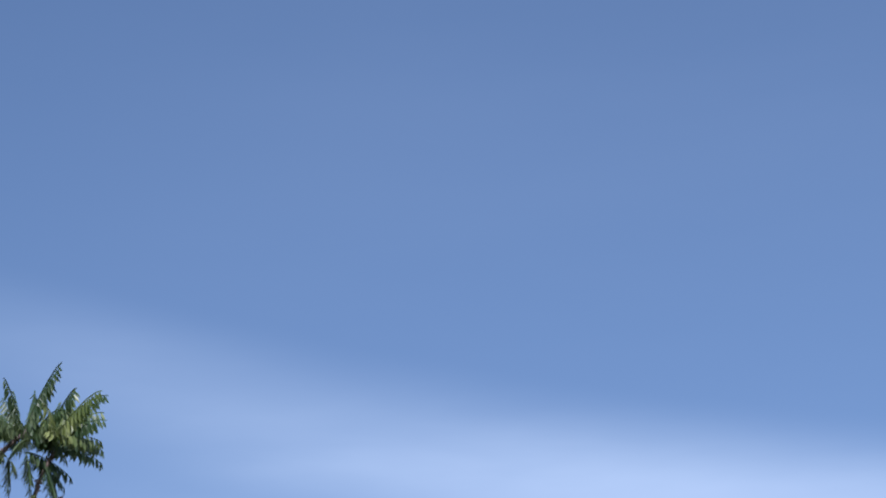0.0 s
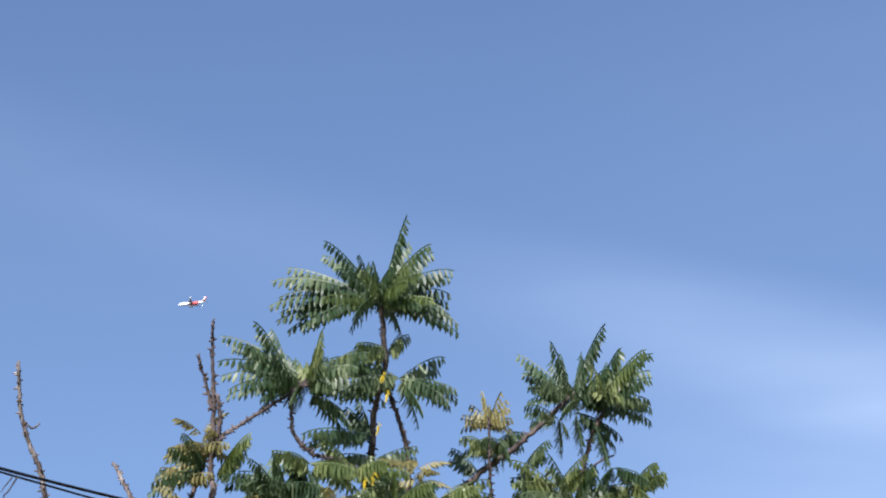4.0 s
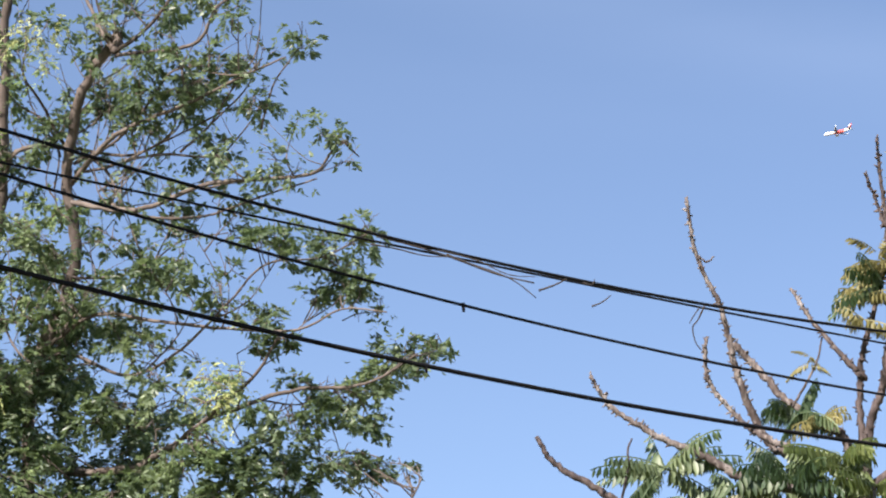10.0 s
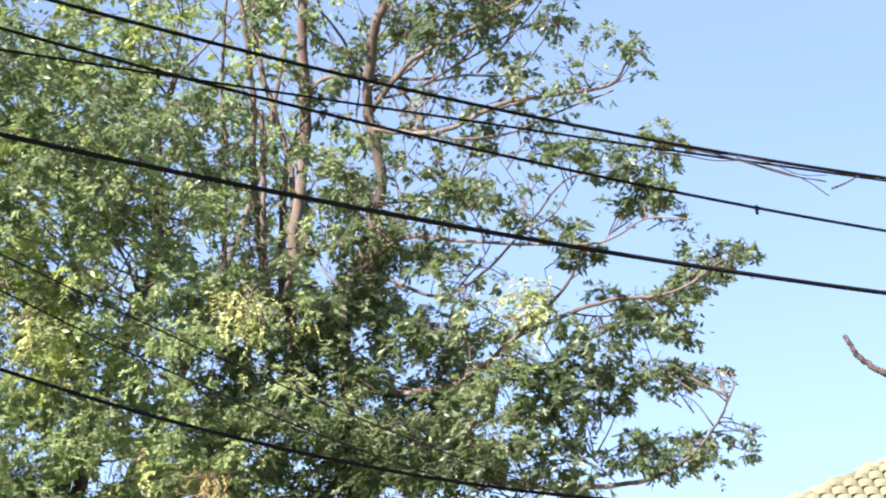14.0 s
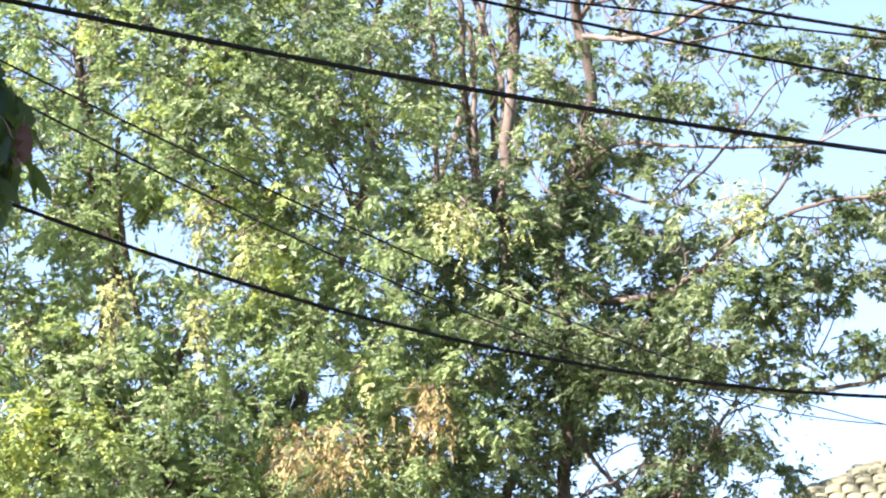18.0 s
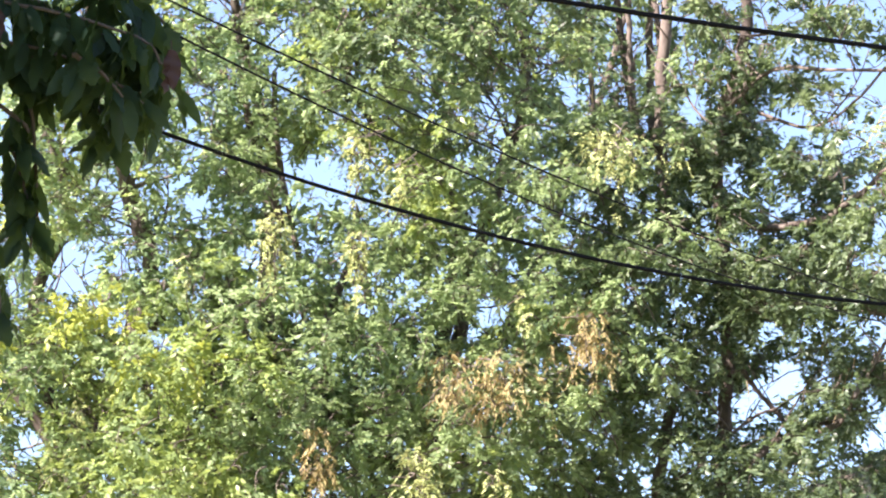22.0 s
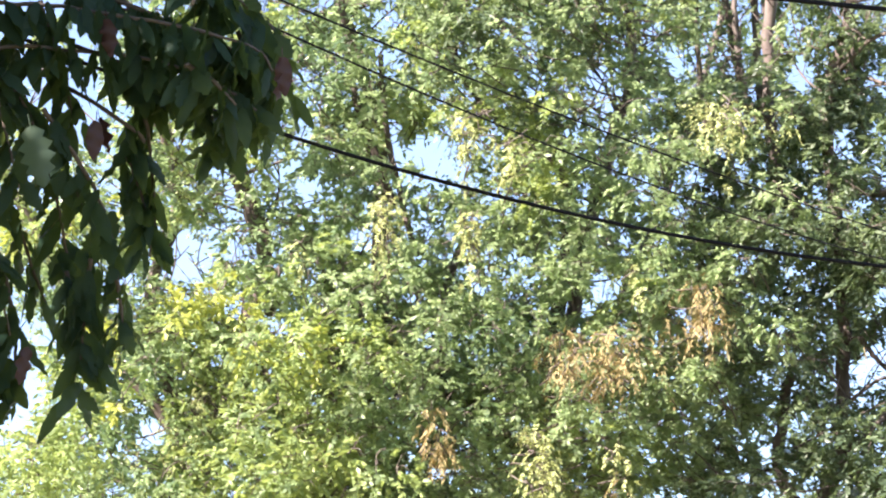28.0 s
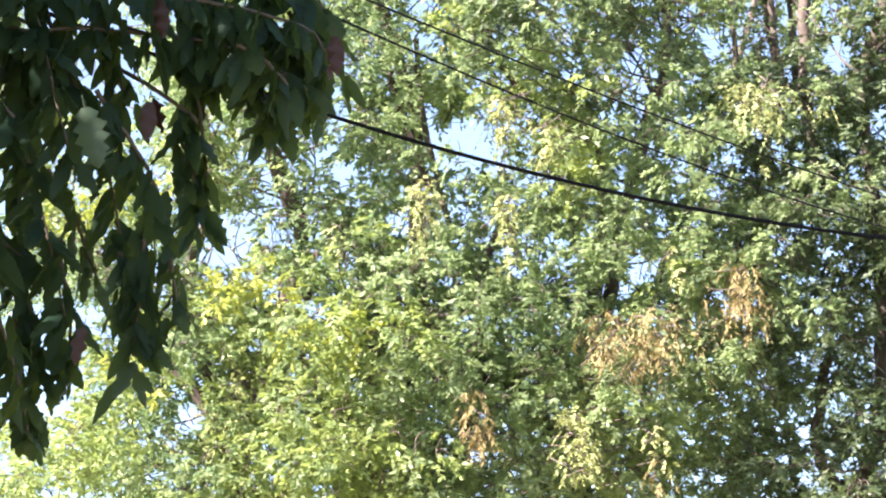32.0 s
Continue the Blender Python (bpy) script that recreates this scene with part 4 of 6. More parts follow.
# flat sprays along the limbs that reach out over the street
for az, el, r in ((3.39, 20.36, 0.17), (3.91, 20.11, 0.13), (3.19, 19.87, 0.15), (4.17, 20.36, 0.10), (2.87, 19.86, 0.13), (2.62, 19.37, 0.15), (2.10, 19.12, 0.17), (1.58, 19.36, 0.15), (0.99, 19.47, 0.11), (1.33, 18.87, 0.15), (2.36, 18.76, 0.15), (2.75, 18.64, 0.10), (0.82, 18.61, 0.17), (0.30, 18.73, 0.13), (1.08, 18.25, 0.15), (0.44, 18.12, 0.15), (2.11, 18.02, 0.13), (1.73, 17.90, 0.11), (2.50, 17.79, 0.13), (2.89, 17.73, 0.10), (2.38, 17.36, 0.08), (3.53, 17.73, 0.07), (3.14, 17.85, 0.07), (-0.44, 17.61, 0.15), (0.08, 17.38, 0.15), (-0.96, 17.84, 0.11), (0.84, 17.52, 0.13), (1.36, 17.28, 0.10), (0.59, 17.15, 0.11), (1.88, 16.32, 0.13), (1.51, 16.07, 0.11), (2.64, 16.45, 0.11), (2.27, 16.08, 0.13), (3.03, 16.09, 0.11), (3.53, 16.40, 0.07), (4.17, 16.46, 0.06), (-0.42, 16.88, 0.15), (-1.20, 17.34, 0.15), (-1.73, 17.69, 0.13), (-0.53, 16.27, 0.11), (0.11, 16.28, 0.11), (0.74, 16.54, 0.08), (1.66, 22.42, 0.11), (2.06, 21.81, 0.10), (1.53, 22.05, 0.11), (1.28, 21.43, 0.11), (1.81, 21.56, 0.10), (2.26, 21.63, 0.06), (2.32, 22.55, 0.10), (2.45, 22.79, 0.08), (0.47, 22.52, 0.15), (-0.06, 22.39, 0.15), (0.38, 20.81, 0.11), (-0.27, 20.55, 0.10), (2.73, 20.96, 0.07), (2.99, 21.09, 0.05), (0.00, 20.18, 0.08), (0.65, 20.32, 0.07), (-1.08, 21.26, 0.10), (-1.36, 21.74, 0.13), (-2.03, 21.96, 0.13), (-2.67, 21.69, 0.13), (-2.92, 21.44, 0.15), (-2.84, 19.73, 0.15), (-2.30, 19.26, 0.13), (-2.60, 20.10, 0.11),
                  (-1.52, 17.24, 0.15), (-0.75, 17.01, 0.15), (-0.12, 17.14, 0.11), (0.39, 17.03, 0.13), (1.02, 17.15, 0.11), (0.14, 15.93, 0.15), (-0.48, 15.56, 0.15), (0.52, 15.45, 0.13), (1.27, 16.06, 0.11), (1.78, 16.31, 0.11), (2.15, 15.83, 0.13), (2.78, 15.95, 0.11), (3.40, 15.83, 0.10), (4.15, 16.06, 0.06), (3.28, 16.43, 0.08), (3.91, 16.55, 0.06), (-1.38, 16.27, 0.15), (-1.75, 15.78, 0.13), (3.55, 17.76, 0.08), (2.66, 17.52, 0.06), (2.29, 17.88, 0.10), (1.53, 17.76, 0.11), (0.77, 17.76, 0.13), (0.00, 17.75, 0.11), (-0.76, 17.74, 0.11), (-1.00, 16.40, 0.11)):
    tall.bunch("leaf", az, el, 18.6, r)
    tall.bunch("leaf", az + tall.rng.uniform(-0.2, 0.2), el + tall.rng.uniform(-0.12, 0.12), 18.9, r)
scatter(tall, "pale", 44, -10.5, 13.0, -5.5, 19.5, 18.4, 18.9, 0.1, 0.18, GAPS)
scatter(tall, "pale", 30, -9.2, 14.8, -6.2, 20.6, 20.4, 21.8, 0.14, 0.22, GAPS)
scatter(tall, "leaf", 22, -6.2, 14.0, -1.8, 20.6, 20.4, 21.8, 0.14, 0.22, GAPS)
scatter(tall, "leaf", 35, -13.5, 19.0, -9.2, 25.0, 18.9, 20.0, 0.1, 0.18)
# dark clumps high in the crown, their shade given by the darker leaf colour
for az, el in ((-14.37, 24.00), (-13.13, 23.87), (-12.63, 24.24), (-13.79, 24.38), (-14.48, 23.34), (-12.20, 23.38), (-11.90, 21.93), (-14.19, 22.23), (-14.40, 21.72), (-12.89, 21.36), (-13.55, 20.98), (-13.01, 20.78), (-13.97, 19.97), (-12.43, 21.07), (-14.75, 24.29), (-12.80, 23.25), (-14.08, 24.60), (-9.35, 23.26), (-9.85, 22.74), (-9.14, 22.78), (-8.62, 23.06), (-11.84, 22.35)):
    tall.bunch("leaf", az, el, 18.6, tall.rng.uniform(0.11, 0.19))
# leaves in front of the forked stems
for az, el, r in ((-7.21, 22.50, 0.12), (-6.50, 22.35, 0.11), (-6.10, 22.46, 0.11), (-5.49, 22.30, 0.12), (-5.18, 22.12, 0.11), (-5.88, 22.00, 0.09), (-7.71, 22.39, 0.12), (-8.21, 22.27, 0.14), (-8.58, 21.87, 0.14), (-8.95, 22.78, 0.12), (-9.12, 22.31, 0.12), (-8.05, 23.02, 0.12), (-4.70, 22.70, 0.12), (-3.88, 22.45, 0.09), (-3.27, 22.28, 0.09), (-3.46, 22.09, 0.09), (-4.27, 22.06, 0.09), (-4.76, 21.77, 0.11), (-5.26, 21.75, 0.11), (-2.96, 21.91, 0.09), (-2.45, 21.74, 0.09), (-7.97, 21.63, 0.09), (-9.03, 24.08, 0.11), (-8.59, 23.55, 0.11), (-6.78, 21.97, 0.09), (-7.18, 21.95, 0.09)):
    tall.bunch("leaf", az, el, 18.8, r)
scatter(tall, "leaf", 16, -4.4, 9.5, -0.6, 13.2, 20.2, 21.6, 0.14, 0.22, GAPS)
for az, el, r in ((-0.62, 19.22, 0.16), (-0.95, 19.05, 0.14), (-0.35, 18.95, 0.14), (-0.55, 19.5, 0.1)):
    tall.bunch("pale", az, el, 18.6, r)
tall.leaf_out("leaf", 90, -9.5, 19.5, -1.5, 29.0, 0.08, 0.15)
tall.leaf_out("leaf", 60, -1.8, 20.5, 2.6, 28.8, 0.06, 0.12, 0.06)
# long dry seed pods hanging from the twigs
for az, el, d, tilt in ((-3.06, 15.21, 19.2, 8), (-2.54, 15.15, 19.1, 12), (-1.96, 14.41, 19.0, 10), (-2.30, 14.07, 19.1, 5), (-1.87, 14.07, 19.0, 14), (-2.59, 14.73, 19.2, -6), (-3.17, 14.94, 19.1, 10), (-2.58, 14.93, 19.0, 6),
                        (-2.37, 13.64, 19.1, 9), (-2.07, 14.24, 18.9, 16), (-4.33, 13.96, 19.0, -5), (-6.67, 14.76, 19.3, 4), (-8.94, 16.46, 19.4, -8), (-7.77, 20.42, 19.6, 3)):
    top, t = P(az, el, d), Tubes()
    ln = tall.rng.uniform(0.16, 0.3)
    way = Vector((math.sin(radians(-tilt)), 0, -1)) * ln
    t.add(smooth_line([top, top + way * 0.5 + Vector((tall.rng.uniform(-0.03, 0.03), 0, 0)), top + way], 5), 0.005, 0.003, 6, 0.15, 0, tall.rng)
    part("seed_pod", t.mesh("seed_pod", POD), tall.ob, "long dry tan seed pod")


def broad_tree(name, x, label, seed, stems, az0, el0, az1, el1, n, lime, twiggy=90):
    """One of the dense trees behind: a trunk, rising stems, side branches and a full crown."""
    foot = P(x, 8.0, 21.8)
    tree = Tree(name, (foot.x, foot.y, 0), label, seed, BARK)
    fork = P(x, 11.5, 21.8)
    tree.limb("trunk", 0.14, 0.1, Vector((foot.x, foot.y, -0.1)), Vector((foot.x + 0.05, foot.y, 2.4)), fork)
    for s in stems:
        tree.limb("stem", 0.070, 0.024, fork, *s)
    tree.fork(twiggy, 0.012, 0.5, 1.3, 0.3)
    tree.fork(2 * twiggy, 0.006, 0.25, 0.6, 0.3)
    crown(tree, n, az0, el0, az1, el1, 19.8, 22.4, 0.11, 0.24, gaps=HOLES)
    for _ in range(lime):
        az, el = tree.rng.uniform(az0, az1), tree.rng.uniform(el0 + 1, min(el1, 21.0))
        if not sky_gap(az, el):
            raceme(tree, az, el, tree.rng.uniform(19.3, 20.6), tree.rng.uniform(0.06, 0.11), tree.rng.randint(1, 3))
    return tree


HOLES = [(-18.16, 17.07, 21, 0.5), (-19.23, 16.14, 21, 0.75), (-19.99, 12.16, 21, 0.55), (-23.73, 13.07, 21, 1.3), (-14.28, 18.17, 21, 0.5), (-10.14, 19.84, 21, 0.6), (-15.19, 18.77, 21, 0.4), (-10.98, 14.85, 21, 0.45), (-16.31, 17.25, 21, 0.4), (-15.30, 16.33, 21, 0.35), (-9.26, 22.57, 21, 0.6), (-13.86, 18.26, 21, 0.25), (-21.51, 19.47, 21, 0.5)]
t1 = broad_tree("spreading_tree", -11.5, "broad tree with pale green leaves, cream blossom and dry pods", 21,
                [[(-14.77, 14.37, 21.5), (-15.13, 18.66, 21.3), (-15.61, 20.21, 21.2), (-16.16, 22.59, 21.0), (-14.87, 23.74, 21)],
                 [(-10.85, 17.39, 21.4), (-12.18, 18.68, 21.2), (-13.43, 20.33, 21.0), (-13.78, 22.01, 21.0)],
                 [(-10.09, 17.78, 21.6), (-9.38, 19.88, 21.6), (-9.46, 22.31, 21.5), (-9.10, 24.28, 21.4)]],
                -16.5, 8.8, -6.6, 26.5, 620, 38)
for kind, az, el, d, r in (("flower", -13.09, 18.76, 20.6, 0.24), ("flower", -12.16, 18.19, 20.6, 0.2), ("flower", -15.04, 17.08, 20.6, 0.2), ("lime", -14.54, 19.42, 20.6, 0.22), ("lime", -12.98, 21.48, 20.5, 0.34), ("lime", -14.46, 19.30, 20.5, 0.24),
                           ("lime", -11.74, 24.00, 20.6, 0.3), ("lime", -9.46, 23.65, 20.6, 0.26), ("pod", -13.64, 12.66, 20.3, 0.18), ("pod", -13.66, 12.53, 20.4, 0.2), ("flower", -15.56, 16.57, 20.5, 0.14), ("flower", -9.68, 20.84, 20.5, 0.14)):
    t1.bunch(kind, az, el, d, r)
crown(t1, 75, -16.5, 18.5, -6.0, 26.5, 20.0, 22.4, 0.12, 0.24, gaps=HOLES)
crown(t1, 35, -14.0, 17.5, -9.0, 24.0, 20.6, 22.4, 0.16, 0.26)
# stem added to carry deep foliage that shades the lower roof
t1.limb("stem", 0.05, 0.02, (-10.4, 13.5, 22.0), (-8.6, 17.5, 23.0), (-7.2, 21.5, 23.8), (-6.6, 25.0, 24.2))
t1.limb("stem", 0.03, 0.02, (-6.82, 19.28, 20.57), (-7.26, 21.94, 20.58), (-7.31, 23.28, 20.58), (-7.49, 24.36, 20.58), (-7.77, 25.68, 20.58))
t1.limb("stem", 0.028, 0.024, (-6.73, 18.79, 20.57), (-6.93, 20.74, 20.58), (-7.02, 22.2, 20.58))
t1.limb("stem", 0.036, 0.024, (-6.41, 18.81, 20.67), (-6.48, 20.76, 20.68), (-6.5, 21.88, 20.68), (-6.21, 22.84, 20.68))
t1.limb("stem", 0.018, 0.012, (-7.69, 18.75, 20.37), (-7.83, 20.45, 20.38), (-7.91, 21.91, 20.38), (-8.05, 23.12, 20.38), (-8.09, 24.33, 20.38), (-8.1, 25.66, 20.38))
t1.limb("stem", 0.02, 0.014, (-7.77, 19.47, 20.29), (-7.87, 20.93, 20.29), (-7.83, 21.9, 20.29), (-7.98, 22.99, 20.29))
t1.limb("stem", 0.024, 0.018, (-6.86, 19.48, 20.29), (-6.95, 20.58, 20.29), (-7.02, 22.04, 20.29), (-7.13, 23.25, 20.29))
t1.fork(30, 0.010, 0.5, 1.2, 0.3)
# bunches added deep behind the tall tree to cast shade on the roof
crown(t1, 26, -10.0, 20.0, -4.6, 25.5, 21.6, 23.2, 0.16, 0.26)
crown(t1, 50, -9.0, 19.5, -4.4, 23.6, 23.5, 24.8, 0.16, 0.28)
crown(t1, 60, -18.88, 15.14, -9.99, 16.83, 19.0, 19.8, 0.12, 0.2, ("leaf", "leaf", "lime"), HOLES)
crown(t1, 40, -18.0, 20.0, -12.0, 26.5, 20.0, 22.4, 0.13, 0.24)
crown(t1, 40, -14.32, 17.75, -5.54, 21.77, 19.0, 19.8, 0.1, 0.18, ("leaf", "leaf", "lime"))
scatter(t1, "dark", 60, -14.67, 21.32, -9.72, 25.19, 20.2, 22.0, 0.12, 0.2)
scatter(t1, "lime", 12, -14.62, 20.84, -9.70, 24.95, 19.8, 20.6, 0.1, 0.18)
scatter(t1, "leaf", 15, -14.32, 17.75, -9.57, 21.56, 18.3, 18.9, 0.1, 0.16)
scatter(t1, "lime", 8, -14.35, 18.08, -10.74, 21.24, 18.3, 18.9, 0.1, 0.16)
scatter(t1, "leaf", 18, -15.78, 14.55, -11.17, 18.42, 18.3, 18.9, 0.1, 0.16)
crown(t1, 75, -16.0, 17.2, -7.6, 23.0, 19.2, 20.2, 0.10, 0.2, ("leaf", "leaf", "lime"), HOLES)
# more bunches added there, partly for the roof's shade
crown(t1, 50, -7.5, 11.5, -4.4, 19.5, 21.4, 23.2, 0.12, 0.22, gaps=GAPS)
crown(t1, 150, -16.0, 9.0, -7.6, 18.0, 19.2, 20.0, 0.11, 0.22, gaps=HOLES)
for az, el, r, n in ((-13.15, 19.03, 0.1, 3), (-12.19, 18.41, 0.08, 3), (-15.04, 17.23, 0.1, 2), (-12.96, 16.79, 0.08, 3), (-7.25, 19.17, 0.13, 2), (-6.86, 18.81, 0.1, 2), (-0.78, 19.29, 0.13, 2), (-0.46, 19.04, 0.1, 1)):
    raceme(t1, az, el, 18.1, r, n, "flower")
for az, el, r, n in ((-14.99, 17.14, 0.11, 3), (-13.12, 19.03, 0.09, 3), (-12.14, 18.42, 0.09, 3), (-12.95, 16.96, 0.08, 3), (-7.59, 19.23, 0.11, 2), (-9.15, 15.69, 0.09, 3), (-11.53, 12.31, 0.1, 4), (-11.35, 11.76, 0.09, 3), (-9.88, 11.93, 0.08, 3), (-7.22, 18.86, 0.08, 1)):
    raceme(t1, az, el, 18.1, r, n, "flower")
for az, el, r, n in ((-11.07, 14.38, 0.12, 3), (-10.76, 14.07, 0.11, 2), (-9.94, 14.36, 0.13, 3), (-9.57, 14.05, 0.12, 2), (-7.82, 15.35, 0.12, 3), (-7.54, 14.92, 0.1, 2), (-13.62, 12.56, 0.08, 4), (-9.84, 11.02, 0.09, 2)):
    raceme(t1, az, el, 18.1, r, n, "pod")
t2 = broad_tree("spreading_tree", -19.0, "broad tree with yellow-green sunlit leaves", 22,
                [[(-17.71, 15.93, 21.6), (-18.26, 17.75, 21.4), (-19.21, 19.92, 21.2), (-19.55, 22.57, 21.0)],
                 [(-21.83, 14.96, 21.6), (-23.71, 17.79, 21.4), (-25.10, 20.12, 21.4)],
                 [(-20.20, 14.77, 21.6), (-19.64, 17.11, 21.4), (-20.35, 19.27, 21.2)]],
                -25.5, 8.5, -15.5, 26.0, 580, 30)
# yellow-green colour behind the dark shoots stands in for backlit leaves
for kind, az, el, d, r in (("lime", -20.22, 19.68, 19.8, 0.34), ("lime", -19.93, 18.60, 19.8, 0.34), ("lime", -20.13, 17.25, 19.8, 0.3), ("lime", -19.85, 19.77, 20.4, 0.3), ("lime", -20.31, 18.06, 20.4, 0.26), ("lime", -22.70, 11.66, 18.9, 0.36), ("lime", -23.76, 10.90, 18.9, 0.36), ("lime", -21.72, 11.81, 18.9, 0.3), ("lime", -22.90, 10.69, 18.8, 0.36), ("lime", -20.79, 13.29, 18.9, 0.2), ("lime", -21.76, 12.77, 18.9, 0.22),
                           ("lime", -21.30, 10.74, 20.2, 0.3), ("lime", -18.57, 14.57, 20.3, 0.24), ("lime", -20.06, 14.29, 20.3, 0.24), ("lime", -16.29, 14.24, 20.3, 0.2)):
    t2.bunch(kind, az, el, d, r)
for az, el in ((-16.99, 12.62), (-10.89, 12.06)):
    raceme(t2, az, el, 19.2, 0.1, 4)
scatter(t2, "lime", 18, -18.5, 11.0, -13.2, 15.6, 17.9, 18.5, 0.12, 0.2, HOLES)
scatter(t2, "dark", 24, -20.5, 16.8, -15.5, 21.5, 18.8, 19.4, 0.1, 0.18, HOLES)
scatter(t2, "leaf", 18, -18.0, 11.0, -13.2, 15.6, 17.9, 18.5, 0.12, 0.18, HOLES)
# sunlit spots, their brightness given by yellow leaf colour
for az, el in ((-19.37, 15.12), (-18.18, 14.88), (-18.70, 15.20), (-19.58, 14.84), (-21.11, 14.08), (-21.23, 14.40), (-20.88, 12.58), (-17.98, 13.96), (-16.30, 14.00), (-22.12, 16.64), (-20.68, 17.03), (-23.22, 16.37), (-21.63, 13.30), (-23.11, 12.38)):
    t2.bunch("sunny", az, el, 18.2, t2.rng.uniform(0.1, 0.17))
t2.limb("stem", 0.04, 0.028, (-17.52, 14.7, 20.01), (-17.74, 16.09, 20.01), (-18.17, 17.11, 20.01), (-18.47, 18.12, 20.01), (-18.64, 19.02, 20.01))
t2.limb("stem", 0.034, 0.026, (-14.77, 17.11, 20.01), (-15.32, 18.55, 20.01), (-15.71, 19.51, 20.01), (-15.91, 20.71, 20.01), (-16.07, 21.55, 20.0))
t2.limb("stem", 0.026, 0.02, (-14.23, 16.03, 20.01), (-14.79, 17.96, 20.01), (-15.02, 19.29, 20.01), (-15.12, 20.38, 20.01))
t2.limb("stem", 0.045, 0.035, (-13.66, 13.36, 20.02), (-13.69, 14.58, 20.01), (-13.52, 15.55, 20.01), (-13.1, 16.54, 20.01))
crown(t2, 30, -19.0, 19.5, -15.0, 25.0, 20.0, 22.0, 0.13, 0.24)
crown(t2, 60, -22.0, 16.5, -15.5, 22.5, 19.2, 20.2, 0.10, 0.2, ("leaf", "leaf", "lime"), HOLES)
crown(t2, 120, -24.0, 9.0, -15.0, 17.0, 19.2, 20.0, 0.11, 0.22, gaps=HOLES)
t3 = broad_tree("young_tree", -16.1, "slender young tree with pale green leaves below taller crowns", 23,
                [[(-16.18, 10.58, 20.6), (-16.13, 11.43, 20.4), (-17.28, 12.94, 20.3), (-18.18, 14.33, 20.3)], [(-16.18, 10.71, 20.6), (-16.13, 11.56, 20.4), (-15.52, 12.47, 20.3), (-14.78, 13.88, 20.3)],
                 [(-16.11, 11.56, 20.4), (-16.09, 13.38, 20.4), (-16.30, 14.85, 20.4)]],
                -21.0, 8.5, -10.0, 15.0, 270, 20, 20)
crown(t3, 80, -18.0, 10.2, -9.0, 14.6, 18.3, 19.1, 0.11, 0.2, ("dark", "leaf", "lime"), HOLES)
crown(t3, 90, -20.5, 9.0, -10.5, 14.0, 18.6, 19.3, 0.1, 0.2, gaps=HOLES)
for az, el, r, n in ((-15.01, 17.05, 0.11, 4), (-14.72, 17.25, 0.09, 3), (-12.95, 16.53, 0.10, 4), (-13.11, 16.89, 0.08, 2), (-11.59, 11.94, 0.11, 3), (-11.21, 11.71, 0.10, 3), (-16.80, 16.29, 0.08, 3), (-12.04, 18.02, 0.08, 2), (-9.47, 11.57, 0.09, 2), (-13.03, 18.72, 0.10, 4)):
    raceme(t3, az, el, 18.1, r, n)
for az, el, r, n in ((-13.80, 12.72, 0.09, 4), (-13.59, 12.24, 0.08, 3), (-9.53, 14.30, 0.11, 3), (-10.21, 14.17, 0.10, 3), (-7.84, 15.31, 0.10, 3), (-10.84, 13.91, 0.09, 2)):
    raceme(t3, az, el, 18.1, r, n, "pod")
scatter(t3, "dark", 80, -22.5, 8.6, -8.0, 15.0, 21.0, 22.6, 0.16, 0.26, HOLES)
tall.flat = 0.5
tall.grow(LOOKS)
t1.grow(PALE)
t2.grow(PALE)
t3.grow(PALE)


# ---- the pinnate-leaved tree and its bare stems ----
def frond_mesh(seed, material, pairs=14, droop=0.25, length=0.52):
    rng = np.random.default_rng(seed)
    k = np.repeat(np.linspace(0.1, 1.0, pairs), 2)
    n = len(k)
    x = length * k * (1 - 0.12 * droop * k)
    z = length * (0.20 * k - droop * k ** 2)
    y = length * 0.05 * np.sin(k * 3 + seed)
    at = np.stack([x, y, z], 1)
    sgn = np.tile([1.0, -1.0], pairs)
    along = unit(np.stack([0.16 + 0.3 * k, sgn * 0.30, -0.9 + 0 * k], 1) + rng.normal(size=(n, 3)) * 0.09)
    side = unit(np.cross(along, np.stack([-0.25 + 0 * k, sgn * 0.8, 0.45 + 0 * k], 1)))
    size = 0.095 * np.sin(0.5 + 2.25 * k) ** 0.7 * rng.uniform(0.9, 1.1, n)
    # the stalk: short overlapping slips along the midrib
    ks = np.linspace(0, 0.97, 12)
    st = np.stack([length * ks * (1 - 0.12 * droop * ks), length * 0.05 * np.sin(ks * 3 + seed), length * (0.20 * ks - droop * ks ** 2)], 1)
    sd = unit(np.gradient(st, axis=0))
    at = np.concatenate([at, st])
    along = np.concatenate([along, sd])
    side = np.concatenate([side, np.tile([0.0, 1.0, 0.0], (12, 1))])
    wide = np.concatenate([size * 0.27, np.full(12, 0.010)])
    size = np.concatenate([size, np.full(12, length * 0.14)])
    return leaflet_mesh("frond", at, along, unit(side), size, wide, material, 0.18, True)


YOUNG = [frond_mesh(40 + i, LEAF_YOUNG, 9, 0.5 + 0.15 * i, 0.26) for i in range(3)]
GOLD = [frond_mesh(60 + i, LEAF_YELLOW, 8, 0.6, 0.24) for i in range(2)]


